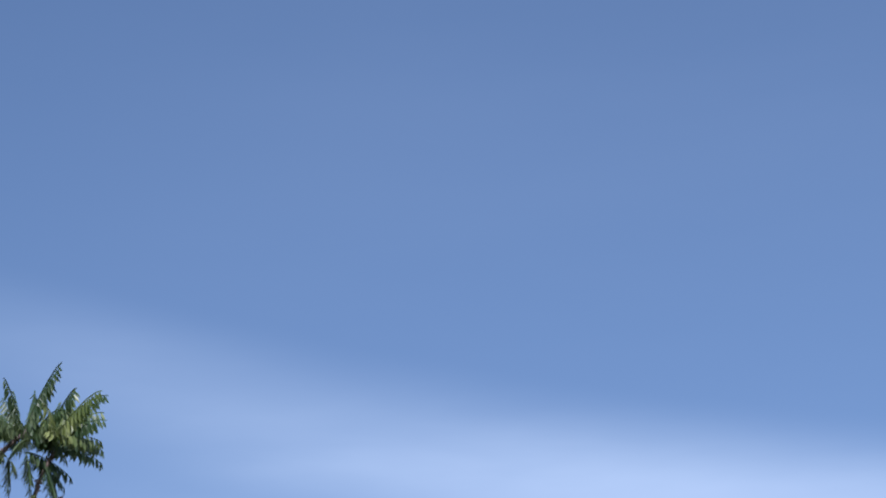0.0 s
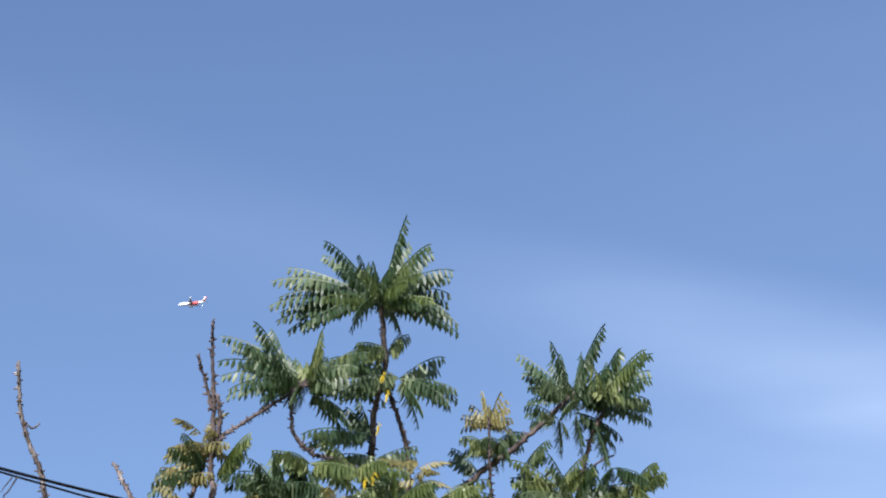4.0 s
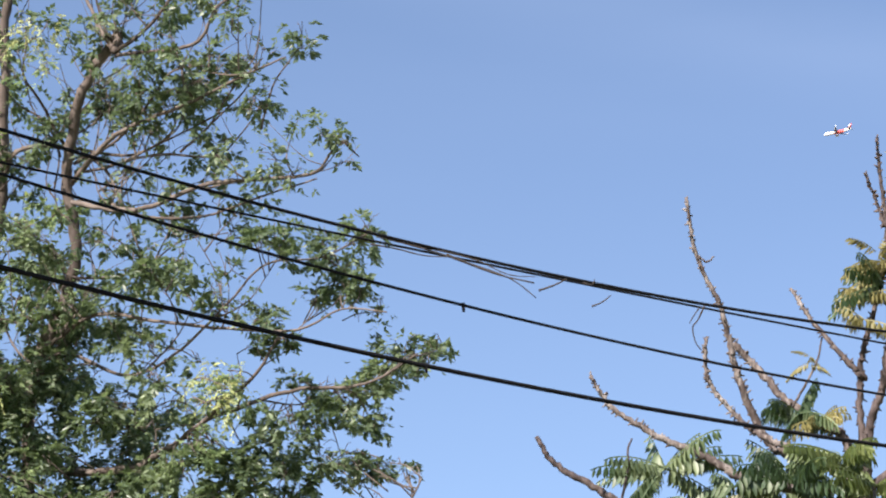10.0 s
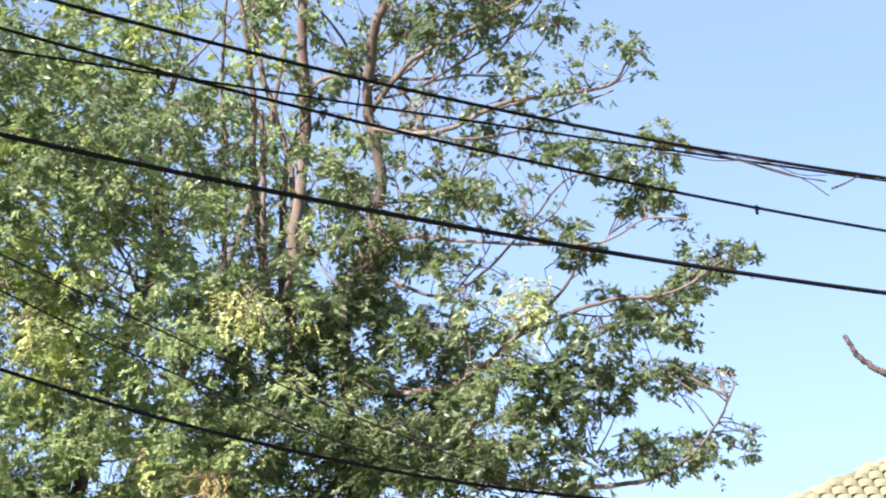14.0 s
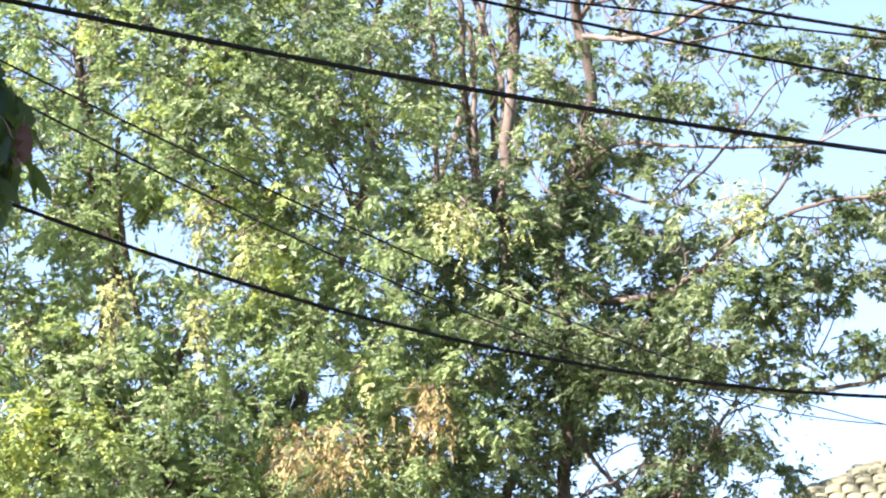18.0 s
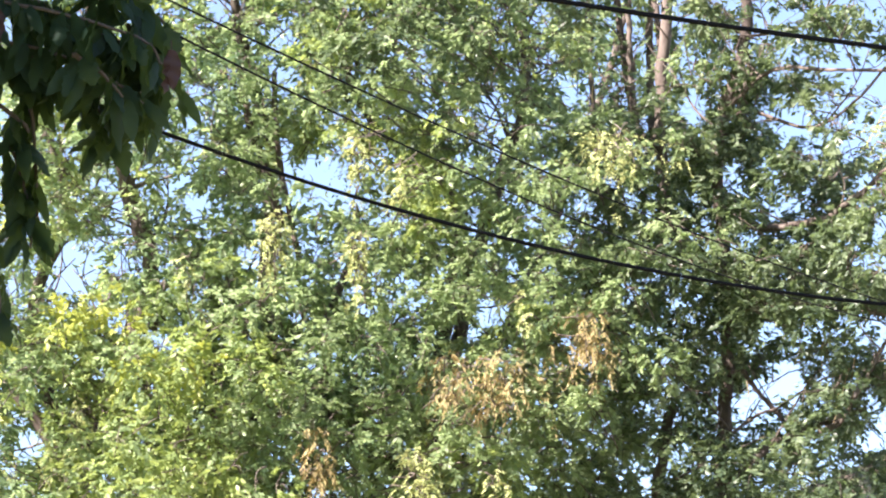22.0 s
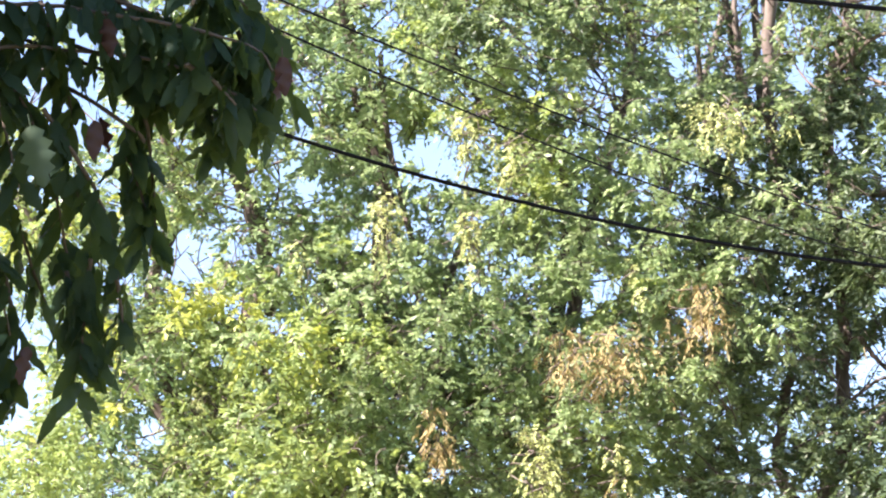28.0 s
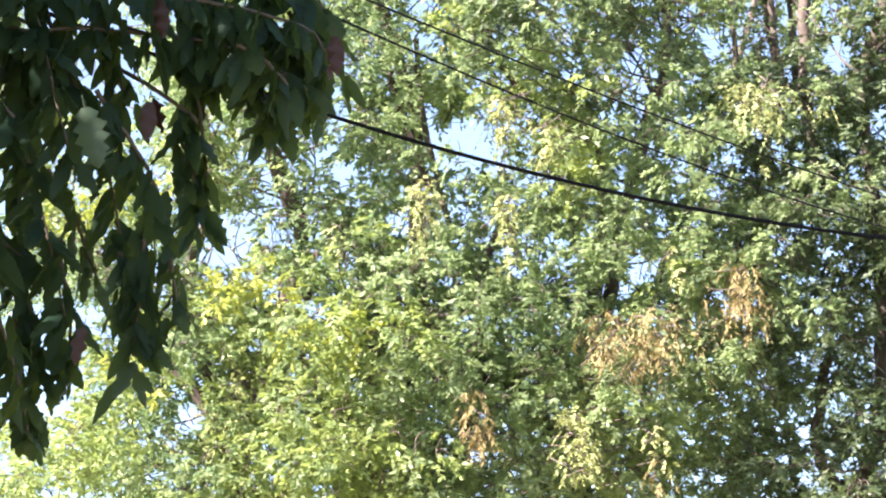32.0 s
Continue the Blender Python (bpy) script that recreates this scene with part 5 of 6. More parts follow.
def rosette(tree, az, el, d, n, size=1.0, low=-25, high=70, meshes=None):
    """Fronds round a branch tip, the young ones upright."""
    c, rng = P(az, el, d), tree.rng
    if meshes is None:
        tips = []
        for i in range(max(3, int(n * 0.55))):
            a_, r_ = radians(rng.uniform(-32, 50)), size * rng.uniform(0.5, 1.45)
            tips.append((az + (1 if i % 2 else -1) * r_ * math.cos(a_) / math.cos(radians(el)), el + r_ * math.sin(a_)))
        fan((az, el, d), *tips, leaf=LEAF_YOUNG if size < 0.56 else rng.choice((LEAF_FROND, LEAF_FROND, LEAF_FROND_LIGHT)))
        return
    for i in range(n):
        k = (i + 0.5) / n
        up = low + (high - low) * k ** 2.6 + rng.uniform(-8, 8)
        turn = i * 137.5 + rng.uniform(-15, 15)
        s = size * rng.uniform(0.75, 1.12) * (1 - 0.35 * max(0, up - 25) / 60)
        ob = new("frond", rng.choice(meshes))
        ob.matrix_world = Matrix.Translation(c + Vector((0, 0, -0.13 * size * (1 - i / n) + 0.05))) @ pose(0, 0, 0, 0, 0, turn) @ pose(0, 0, 0, rng.uniform(-14, 14), -up, 0) @ Matrix.Scale(s, 4)
        under(ob, tree.ob)


foot = P(13.72, 18.43, 14.0)
BARK_STEM = rough_material("dark_knobbly_bark", [(0.32, (0.018, 0.013, 0.013)), (0.5, (0.050, 0.036, 0.034)), (0.72, (0.17, 0.135, 0.125))], 45)
fruit = Tree("pinnate_leaved_tree", (foot.x, foot.y, 0), "fruit tree with knobbly pale stems and rosettes of drooping pinnate leaves", 31, BARK_STEM)
hub = P(13.71, 17.49, 14.0)
K = dict(knob=0.3, steps=12)
fruit.limb("trunk", 0.11, 0.06, Vector((foot.x, foot.y, -0.1)), Vector((foot.x + 0.1, foot.y, 1.6)), Vector((foot.x, foot.y, 3.6)), hub)
fruit.limb("stem", 0.0252, 0.0060, hub, (13.83, 18.73, 14), (14.17, 19.82, 14), (14.43, 21.21, 14), (14.36, 21.83, 14), (14.33, 23.15, 14), (14.22, 24.15, 14), (14.17, 24.92, 14), **K)
fruit.limb("stem", 0.0202, 0.0105, hub, (13.63, 19.20, 14.1), (13.70, 20.28, 14.1), (13.94, 21.06, 14.1), (14.20, 22.06, 14.1), **K)
fruit.limb("branch", 0.0101, 0.0045, (14.31, 23.02, 14), (14.10, 23.63, 14), (13.87, 24.18, 14), **K)
fruit.limb("branch", 0.0130, 0.0090, (14.38, 22.06, 14), (14.50, 22.78, 14), (14.40, 23.39, 14), **K)
fruit.limb("branch", 0.0101, 0.0075, (14.41, 22.18, 14), (14.57, 22.48, 14), (15.12, 22.86, 14.1), (16.22, 23.57, 14.2), (16.45, 23.72, 14.2), **K)
fruit.bark = BARK_PALE
fruit.limb("stem", 0.0281, 0.0080, hub, (12.59, 18.13, 14.2), (11.64, 18.41, 14.4), (10.98, 19.71, 14.4), (10.76, 20.49, 14.4), (10.50, 21.42, 14.4), (9.97, 22.50, 14.4), (9.74, 23.71, 14.4), **K)
fruit.limb("stem", 0.0216, 0.0180, hub, (13.26, 18.59, 14.1), (12.86, 18.81, 14.2), (12.04, 19.34, 14.3), (11.39, 20.02, 14.4), (10.79, 20.61, 14.4), **K)
fruit.limb("stem", 0.0173, 0.0080, (12.21, 18.31, 14.2), (11.40, 18.64, 14.3), (10.98, 18.94, 14.3), (10.36, 19.62, 14.3), (10.19, 20.01, 14.3), (10.19, 20.70, 14.3), **K)
fruit.limb("branch", 0.0065, 0.0045, (9.97, 22.50, 14.4), (10.21, 22.34, 14.4), (10.38, 22.46, 14.4))
fruit.limb("branch", 0.0173, 0.0080, (13.76, 19.83, 14.1), (13.43, 20.13, 14.1), (12.62, 21.05, 14.2), (12.13, 21.76, 14.3), **K)
fruit.limb("branch", 0.0281, 0.0090, hub, (11.47, 17.57, 13.8), (10.24, 18.15, 13.8), (9.12, 18.60, 13.8), (8.05, 19.22, 13.8), (7.55, 19.88, 13.8), **K)
fruit.bark = BARK_STEM
fruit.limb("branch", 0.0368, 0.0112, hub, (10.08, 15.74, 13.6), (8.98, 16.36, 13.6), (8.50, 16.92, 13.6), (8.01, 17.32, 13.6), (6.78, 18.00, 13.6), (6.36, 18.56, 13.6), steps=12, knob=0.12)
fruit.limb("branch", 0.0075, 0.0045, (8.26, 17.16, 13.6), (8.43, 17.94, 13.6), (8.41, 18.31, 13.6), (8.50, 18.57, 13.6))
fruit.limb("branch", 0.0075, 0.0045, (8.35, 16.91, 13.6), (8.06, 16.80, 13.6), (7.81, 16.83, 13.6))
fruit.limb("branch", 0.0097, 0.0045, (8.67, 16.39, 13.6), (8.36, 16.40, 13.6), (8.09, 16.52, 13.6))
fruit.limb("stem", 0.0245, 0.0135, hub, (17.18, 19.58, 14.4), (17.82, 20.17, 14.4), (18.04, 21.66, 14.4), (18.06, 23.12, 14.4), (18.27, 24.10, 14.4), (18.14, 25.45, 14.4), **K)
fruit.limb("branch", 0.0173, 0.0105, (17.95, 20.68, 14.4), (18.85, 21.30, 14.5), (18.88, 22.27, 14.5), (18.61, 23.13, 14.5), (18.32, 23.73, 14.5), **K)
fruit.limb("branch", 0.0130, 0.0090, (17.94, 21.66, 14.3), (17.28, 22.12, 14.2), (16.68, 22.23, 14.2), (16.21, 22.67, 14.2), (16.13, 23.44, 14.2), **K)
fruit.limb("stem", 0.0259, 0.0120, hub, (17.96, 19.23, 14.6), (19.11, 20.45, 14.6), (20.55, 21.91, 14.7), (21.47, 22.57, 14.7), (22.79, 23.70, 14.7), **K)
fruit.limb("branch", 0.0173, 0.0105, (19.50, 20.45, 14.6), (22.06, 19.60, 14.7), (22.78, 20.31, 14.8), (22.90, 21.64, 14.8), (23.10, 22.60, 14.8), (23.48, 23.44, 14.8), **K)
fruit.limb("branch", 0.0115, 0.0075, (19.76, 20.94, 14.6), (20.83, 20.57, 14.6), (20.81, 21.79, 14.6), (20.76, 23.12, 14.6), **K)
fruit.limb("branch", 0.0072, 0.0053, (22.88, 21.76, 14.8), (23.28, 22.17, 14.8), (23.68, 22.35, 14.8))
fruit.bark = BARK_PALE
fruit.limb("branch", 0.0075, 0.0045, (12.14, 19.25, 14.2), (12.53, 19.88, 14.2), (12.72, 20.30, 14.2), (12.82, 20.73, 14.2))
def fan(hub, *tips, leaf=LEAF_FROND):
    """Pinnate fronds spreading from one branch tip, each to its own end; the leaflets hang from the midrib like a comb."""
    base = P(*hub)
    rng = fruit.np
    young = leaf is LEAF_YOUNG
    every = [(az, el, 1.0) for az, el in tips]
    # a second, shorter frond close behind each
    every += [(hub[0] + (az - hub[0]) * 0.94 + rng.uniform(-0.15, 0.15), hub[1] + (el - hub[1]) * 0.94 - rng.uniform(0.12, 0.36), 0.95) for az, el in tips]
    every += [(hub[0] + (az - hub[0]) * 0.78 + rng.uniform(-0.2, 0.2), hub[1] + (el - hub[1]) * 0.74 + rng.uniform(-0.2, 0.15), 0.9) for az, el in tips]
    for az, el, share in every:
        seen = (P(az, el, hub[2]) - base).length
        full = share * (0.24 if young else 0.50)
        deep = math.sqrt(max(0.0, full * full - seen * seen)) * ((-0.8 if rng.uniform() < 0.7 else 0.6) if share == 1.0 else 0.8)
        tip = P(az, el, hub[2] + deep * 0.8)
        chord = tip - base
        ln = chord.length
        k = np.linspace(0.0, 1.0, 25)
        lift = 0.05 + 0.05 * rng.uniform()
        line = np.array(base) + np.outer(k, np.array(chord))
        line[:, 2] += lift * ln * 3.2 * k * (1 - k) ** 0.8
        way = unit(np.gradient(line, axis=0))
        pairs = max(6, int(round(ln / 0.037)))
        kk = np.repeat(np.linspace(0.14, 1.0, pairs), 2)
        n = len(kk)
        at = np.stack([np.interp(kk, k, line[:, i]) for i in range(3)], 1)
        t_ = unit(np.stack([np.interp(kk, k, way[:, i]) for i in range(3)], 1))
        sgn = np.tile([1.0, -1.0], pairs)[:, None]
        side = unit(np.cross(t_, np.array([0.0, 0.0, 1.0])) + 1e-4)
        flat = unit(np.cross(side, t_))
        along = unit(t_ * (0.05 + 0.40 * kk[:, None] ** 3) + side * sgn * 0.26 + np.array([0, 0, -0.85]) - flat * 0.1 + rng.normal(size=(n, 3)) * 0.07)
        wide = unit(t_ + side * sgn * 0.25 + rng.normal(size=(n, 3)) * 0.12)
        wide = unit(wide - along * (wide * along).sum(1, keepdims=True))
        size = (0.066 if young else 0.090) * np.clip(np.sin(0.55 + 2.15 * kk), 0.3, 1) ** 0.7 * rng.uniform(0.88, 1.12, n)
        m = 14
        ks = np.linspace(0, 0.96, m)
        st = np.stack([np.interp(ks, k, line[:, i]) for i in range(3)], 1)
        sd = unit(np.stack([np.interp(ks, k, way[:, i]) for i in range(3)], 1))
        sw = unit(np.cross(sd, np.array([0.2, 1.0, 0.1])))
        me = leaflet_mesh("frond", np.concatenate([at, st]), np.concatenate([along, sd]), np.concatenate([wide, sw]),
                          np.concatenate([size, np.full(m, ln * 0.12)]), np.concatenate([size * 0.31, np.full(m, 0.009)]), leaf, 0.14, True)
        part("frond", me, fruit.ob)


R = rosette
R(fruit, 12.06, 17.70, 13.6, 12, 0.85, -20, 45), R(fruit, 13.19, 18.17, 13.6, 12, 0.85, -20, 45), R(fruit, 10.80, 17.55, 13.6, 9, 0.8, -20, 40), R(fruit, 13.92, 17.56, 13.6, 10, 0.85, -20, 40)
R(fruit, 17.30, 21.18, 13.7, 9, 0.8, -10, 40, YOUNG), R(fruit, 15.35, 20.77, 13.7, 8, 0.7, -10, 50, YOUNG), R(fruit, 20.69, 22.52, 14.6, 7, 0.6, -50, 20), R(fruit, 17.68, 21.90, 14.2, 8, 0.8, -24, 20)
R(fruit, 14.10, 22.43, 14.1, 6, 0.75, 0, 70, YOUNG), R(fruit, 15.91, 21.45, 14.0, 14, 0.8, -24, 45), R(fruit, 16.25, 21.15, 14.0, 14, 0.95, -24, 50), R(fruit, 17.30, 20.80, 14.1, 12, 0.9, -24, 40)
R(fruit, 18.86, 21.43, 14.2, 12, 0.9, -24, 50), R(fruit, 19.64, 21.31, 14.3, 10, 0.8, -24, 50), R(fruit, 16.14, 20.12, 13.9, 12, 0.85, -24, 45), R(fruit, 18.34, 20.33, 14.1, 12, 0.9, -24, 45)
R(fruit, 19.77, 20.46, 14.3, 10, 0.9, -24, 40), R(fruit, 22.36, 21.65, 14.7, 9, 0.8, -24, 40), R(fruit, 24.04, 21.61, 14.8, 12, 0.9, -35, 45), R(fruit, 22.98, 20.67, 14.7, 9, 0.8, -24, 30)
R(fruit, 21.82, 20.57, 14.6, 7, 0.7, -24, 40), R(fruit, 19.12, 21.92, 14.2, 7, 0.8, 10, 60, YOUNG), R(fruit, 21.05, 20.33, 14.5, 5, 0.8, 0, 60, YOUNG)
R(fruit, 13.76, 21.08, 13.9, 6, 0.5, -20, 40), R(fruit, 15.94, 20.60, 13.8, 12, 0.85, -20, 40), R(fruit, 16.63, 22.01, 13.9, 10, 0.9, -20, 40)
R(fruit, 16.66, 20.43, 13.8, 12, 1.0, -20, 40), R(fruit, 19.12, 20.83, 14.0, 10, 0.9, -20, 40), R(fruit, 12.18, 19.15, 14.3, 10, 0.7, -20, 45), R(fruit, 11.94, 17.95, 14.2, 12, 0.75, -20, 45)
R(fruit, 12.28, 17.22, 14.2, 10, 0.75, -20, 40), R(fruit, 10.46, 16.20, 14.2, 10, 0.75, -20, 40), R(fruit, 12.78, 18.98, 14.1, 8, 0.5, -20, 50), R(fruit, 12.53, 20.18, 14.2, 5, 0.5, 0, 60, YOUNG)
R(fruit, 14.15, 22.30, 14.0, 6, 0.45, -30, 40), R(fruit, 13.82, 21.58, 14.0, 6, 0.5, -30, 30), R(fruit, 15.97, 20.36, 13.9, 12, 0.85, -24, 40), R(fruit, 15.93, 18.92, 13.9, 12, 0.85, -24, 40)
fan((16.07, 23.82, 14.17), (15.2, 24.95), (14.91, 24.48))
fan((17.80, 25.67, 14.49), (15.94, 26.16), (15.60, 25.88), (15.56, 25.36), (15.76, 25.06), (16.34, 24.98))
fan((17.85, 25.84, 14.59), (16.77, 26.77), (17.55, 26.52))
fan((18.19, 25.76, 14.49), (19.74, 26.27), (19.69, 25.77), (19.92, 25.15), (19.59, 25.44), (19.20, 26.80))
fan((18.14, 25.67, 14.29), (19.01, 26.23), (17.65, 26.20), (18.67, 26.02), leaf=LEAF_FROND_LIGHT)
fan((18.19, 25.84, 14.49), (18.63, 27.34))
fan((17.99, 25.67, 14.39), (17.16, 25.84), (17.51, 25.23), (18.52, 25.14), (19.01, 25.53), (17.89, 26.42), (18.38, 26.33), (17.06, 26.20))
fan((18.09, 25.58, 14.49), (16.78, 25.58), (19.30, 25.66), (18.82, 26.50), (17.55, 26.24), leaf=LEAF_FROND_LIGHT)
fan((16.4, 23.75, 14.3), (15.6, 23.9), (15.9, 24.3), (16.9, 24.3), (17.1, 23.7), (16.1, 23.3))
fan((22.9, 23.55, 14.7), (22.3, 24.1), (23.5, 24.2), (22.5, 23.3), (23.7, 23.4), (22.9, 24.5))
fan((18.63, 23.9, 14.42), (19.61, 24.39), (19.92, 23.73), (19.75, 23.48), (19.18, 23.23), (17.05, 24.29), (17.18, 23.53), (17.59, 23.86))
fan((18.35, 24.5, 14.42), (18.79, 24.85), (17.61, 24.61), (17.26, 24.33), (17.94, 23.88), leaf=LEAF_FROND_LIGHT)
fan((16.35, 23.85, 14.32), (14.49, 24.61), (14.45, 24.1), (14.71, 23.52), (15.44, 23.37), (17.78, 24.45), (18.27, 23.72), (17.57, 24.13))
# upright frond catching the sun, shown by the lighter leaf colour
fan((16.5, 23.82, 14.22), (16.75, 24.86), (16.16, 24.23), leaf=LEAF_FROND_LIGHT)
fan((16.52, 23.55, 14.37), (17.5, 22.92))
fan((18.01, 22.66, 14.32), (16.48, 22.66), (17.43, 23.23), (17.71, 23.39))
fan((18.19, 22.18, 14.32), (17.05, 22.14), (19.06, 22.45))
fan((14.35, 22.2, 14.07), (13.41, 22.18), (13.75, 22.34), (13.17, 21.5), leaf=LEAF_YOUNG)
# sunlit frond, again by leaf colour
fan((14.54, 21.73, 14.02), (15.19, 22.58), leaf=LEAF_FROND_LIGHT)
fan((22.67, 23.61, 14.77), (21.46, 24.46), (21.7, 23.79), (22.2, 24.74), (23.4, 25.09), (21.85, 23.98))
fan((23.22, 23.54, 14.72), (24.49, 24.51), (24.49, 24.0), (24.49, 23.35), (23.79, 24.61), (22.82, 24.0))
fan((23.47, 23.68, 14.49), (24.36, 24.6), (24.45, 23.54), (23.8, 24.58), (23.1, 24.3), leaf=LEAF_FROND_LIGHT)
fan((22.36, 23.12, 14.72), (21.62, 23.38), (22.45, 22.57))
fan((22.78, 23.25, 14.72), (23.81, 22.75), (22.92, 22.6))
fan((23.23, 22.96, 14.72), (23.52, 22.24))
fan((20.51, 21.96, 14.67), (19.92, 22.42))
fan((20.75, 23.02, 14.72), (20.33, 23.37), (20.59, 23.64), (21.01, 23.65), (21.2, 23.32), (20.24, 23.01), (21.26, 23.1), leaf=LEAF_YOUNG)
fan((20.98, 22.64, 14.67), (21.61, 22.8), (21.23, 22.29), (20.59, 22.63))
fan((21.65, 22.17, 14.72), (22.16, 22.66), (21.79, 21.7), (21.53, 21.69))
fan((22.75, 21.37, 14.64), (21.36, 21.83), (21.56, 21.51), (22.18, 22.33), (24.07, 21.71), (23.8, 21.33), (22.38, 21.04), (23.16, 22.16))
fan((23.25, 20.91, 14.64), (24.2, 20.86), (23.61, 20.39), (22.6, 20.56), (22.08, 20.61))
fan((23.67, 22.08, 14.64), (24.44, 21.82), (23.27, 21.63))
fan((14.25, 21.82, 14.07), (13.09, 21.42), (13.37, 22.15), (13.67, 22.49))
fan((14.51, 21.65, 14.02), (15.18, 22.46), leaf=LEAF_FROND_LIGHT)
fan((16.06, 21.54, 13.97), (14.69, 21.68), (15.78, 22.22), (15.06, 21.11), (16.96, 21.84))
fan((16.06, 20.7, 13.92), (14.55, 20.96), (14.73, 20.48), (16.96, 21.12))
fan((16.06, 19.82, 13.92), (14.45, 20.12), (14.51, 19.76), (14.61, 19.23), (17.2, 19.92))
fan((17.34, 21.12, 13.97), (18.1, 21.02), (16.6, 21.69), (16.85, 20.54), (18.24, 21.59), leaf=LEAF_FROND_LIGHT)
fan((17.2, 19.92, 13.97), (18.16, 20.04), (18.22, 20.57), (16.18, 19.49), (17.92, 19.32))
fan((18.61, 21.23, 14.07), (19.41, 21.69), (17.88, 21.23), (18.63, 21.94), (19.49, 20.86), leaf=LEAF_FROND_LIGHT)
fan((18.71, 20.03, 14.07), (19.6, 20.26), (17.83, 19.77), (19.45, 19.43), (18.2, 19.32))
fan((9.24, 17.94, 13.75), (7.68, 17.91), (7.95, 18.11), (10.42, 18.75), (10.89, 18.2), (8.31, 17.07), (8.59, 16.97), (10.49, 17.26), (8.91, 18.6))
fan((9.59, 17.34, 13.7), (8.52, 16.85), (10.46, 16.74), (9.34, 16.68))
fan((12.27, 19.11, 14.15), (11.71, 19.24), (13.08, 18.86), (11.88, 18.58), (12.67, 19.82))
fan((11.85, 17.44, 14.05), (10.66, 17.09), (10.92, 17.57), (12.96, 17.31), (12.37, 18.15))
for az, el in ((18.25, 23.9), (18.37, 23.5), (18.18, 22.81), (18.1, 21.73), (17.92, 21.62)):
    rosette(fruit, az, el, 14.0, 3, 0.2, -70, 10, GOLD)

# ---- dead vine on the cables ----
vine = holder("dead_vine", P(4.13, 22.46, 9.95), "dry brown vine strands caught on a black cable", "vine")


def strand(r0, *pts):
    t = Tubes()
    t.add(smooth_line([P(*p) for p in pts], 6), r0 * 0.72, r0 * 0.4, 5, 0.2)
    part("strand", t.mesh("strand", VINE), vine)


strand(0.006, (2.41, 22.79, 9.9), (3.47, 22.58, 9.9), (4.13, 22.41, 9.9), (5.18, 22.09, 9.9), (6.08, 21.92, 9.9))
strand(0.005, (2.94, 22.73, 9.9), (4.13, 22.41, 9.95), (5.45, 22.03, 9.95), (6.14, 21.60, 9.95))
strand(0.004, (3.47, 22.61, 9.9), (4.66, 22.39, 9.95), (5.45, 22.09, 9.95), (6.10, 22.05, 9.95))
strand(0.006, (6.19, 21.76, 9.9), (6.56, 21.89, 9.9), (6.82, 22.02, 9.9))
strand(0.004, (7.21, 21.94, 9.95), (7.41, 21.91, 9.95), (7.49, 22.03, 9.95))
strand(0.005, (7.42, 21.44, 9.95), (7.66, 21.54, 9.95), (7.86, 21.69, 9.95))
strand(0.005, (10.01, 21.48, 10), (9.85, 21.17, 10), (9.74, 21.01, 10), (9.80, 20.71, 10), (9.93, 20.53, 10))
strand(0.004, (9.89, 21.44, 10), (9.76, 21.26, 10), (9.66, 21.10, 10))
strand(0.005, (2.24, 22.62, 9.8), (2.84, 22.55, 9.8), (3.50, 22.43, 9.8), (4.16, 22.42, 9.8))
strand(0.005, (4.03, 22.47, 9.9), (5.22, 22.09, 9.9), (6.08, 21.91, 9.9))

# ---- the dark near tree, hanging into view ----
def blade_mesh(name, seed, material, length=0.17, width=0.044, wave=0.2, lobes=0.0):
    """A long pointed leaf with wavy edges, hanging from its stalk."""
    rng = random.Random(seed)
    rows, v, f = 11, [], []
    ph, curl = rng.uniform(0, 6), rng.uniform(-0.12, 0.12)
    for i in range(rows):
        k = i / (rows - 1)
        w = width * 0.5 * math.sin(math.pi * min(1, 0.06 + 0.94 * k)) ** 0.75 * (1.15 - 0.3 * k) + 0.0012
        w *= 1 + lobes * (1 if i % 2 else -0.5)
        z, y = -length * k, curl * length * k * k
        s = wave * w * math.sin(i * 1.9 + ph)
        v += [(-w, y + s + 0.25 * w, z), (0, y, z), (w, y - s + 0.25 * w, z)]
    for i in range(rows - 1):
        q = i * 3
        f += [(q, q + 1, q + 4, q + 3), (q + 1, q + 2, q + 5, q + 4)]
    st = len(v)
    v += [(-0.0016, 0, 0.03), (0.0016, 0, 0.03), (0.0016, 0, 0), (-0.0016, 0, 0)]
    f.append((st, st + 1, st + 2, st + 3))
    return mesh_of(name, v, f, material)


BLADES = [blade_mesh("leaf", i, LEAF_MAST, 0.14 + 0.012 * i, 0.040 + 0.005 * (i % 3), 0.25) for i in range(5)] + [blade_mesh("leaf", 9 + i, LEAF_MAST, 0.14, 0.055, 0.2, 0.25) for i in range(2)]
REDS = [blade_mesh("withered_leaf", 20 + i, LEAF_RED, 0.12, 0.05, 0.5) for i in range(2)]
foot = P(-33.0, 4.0, 6.9)
near = Tree("dark_leaved_tree", (foot.x, foot.y, 0), "tree with shaded hanging dark leaves and a few withered ones", 41, BARK_DARK)
near.limb("trunk", 0.10, 0.03, Vector((foot.x, foot.y, -0.1)), Vector((foot.x, foot.y, 2.0)), Vector((foot.x + 0.05, foot.y, 5.0)), Vector((foot.x, foot.y, 8.4)))


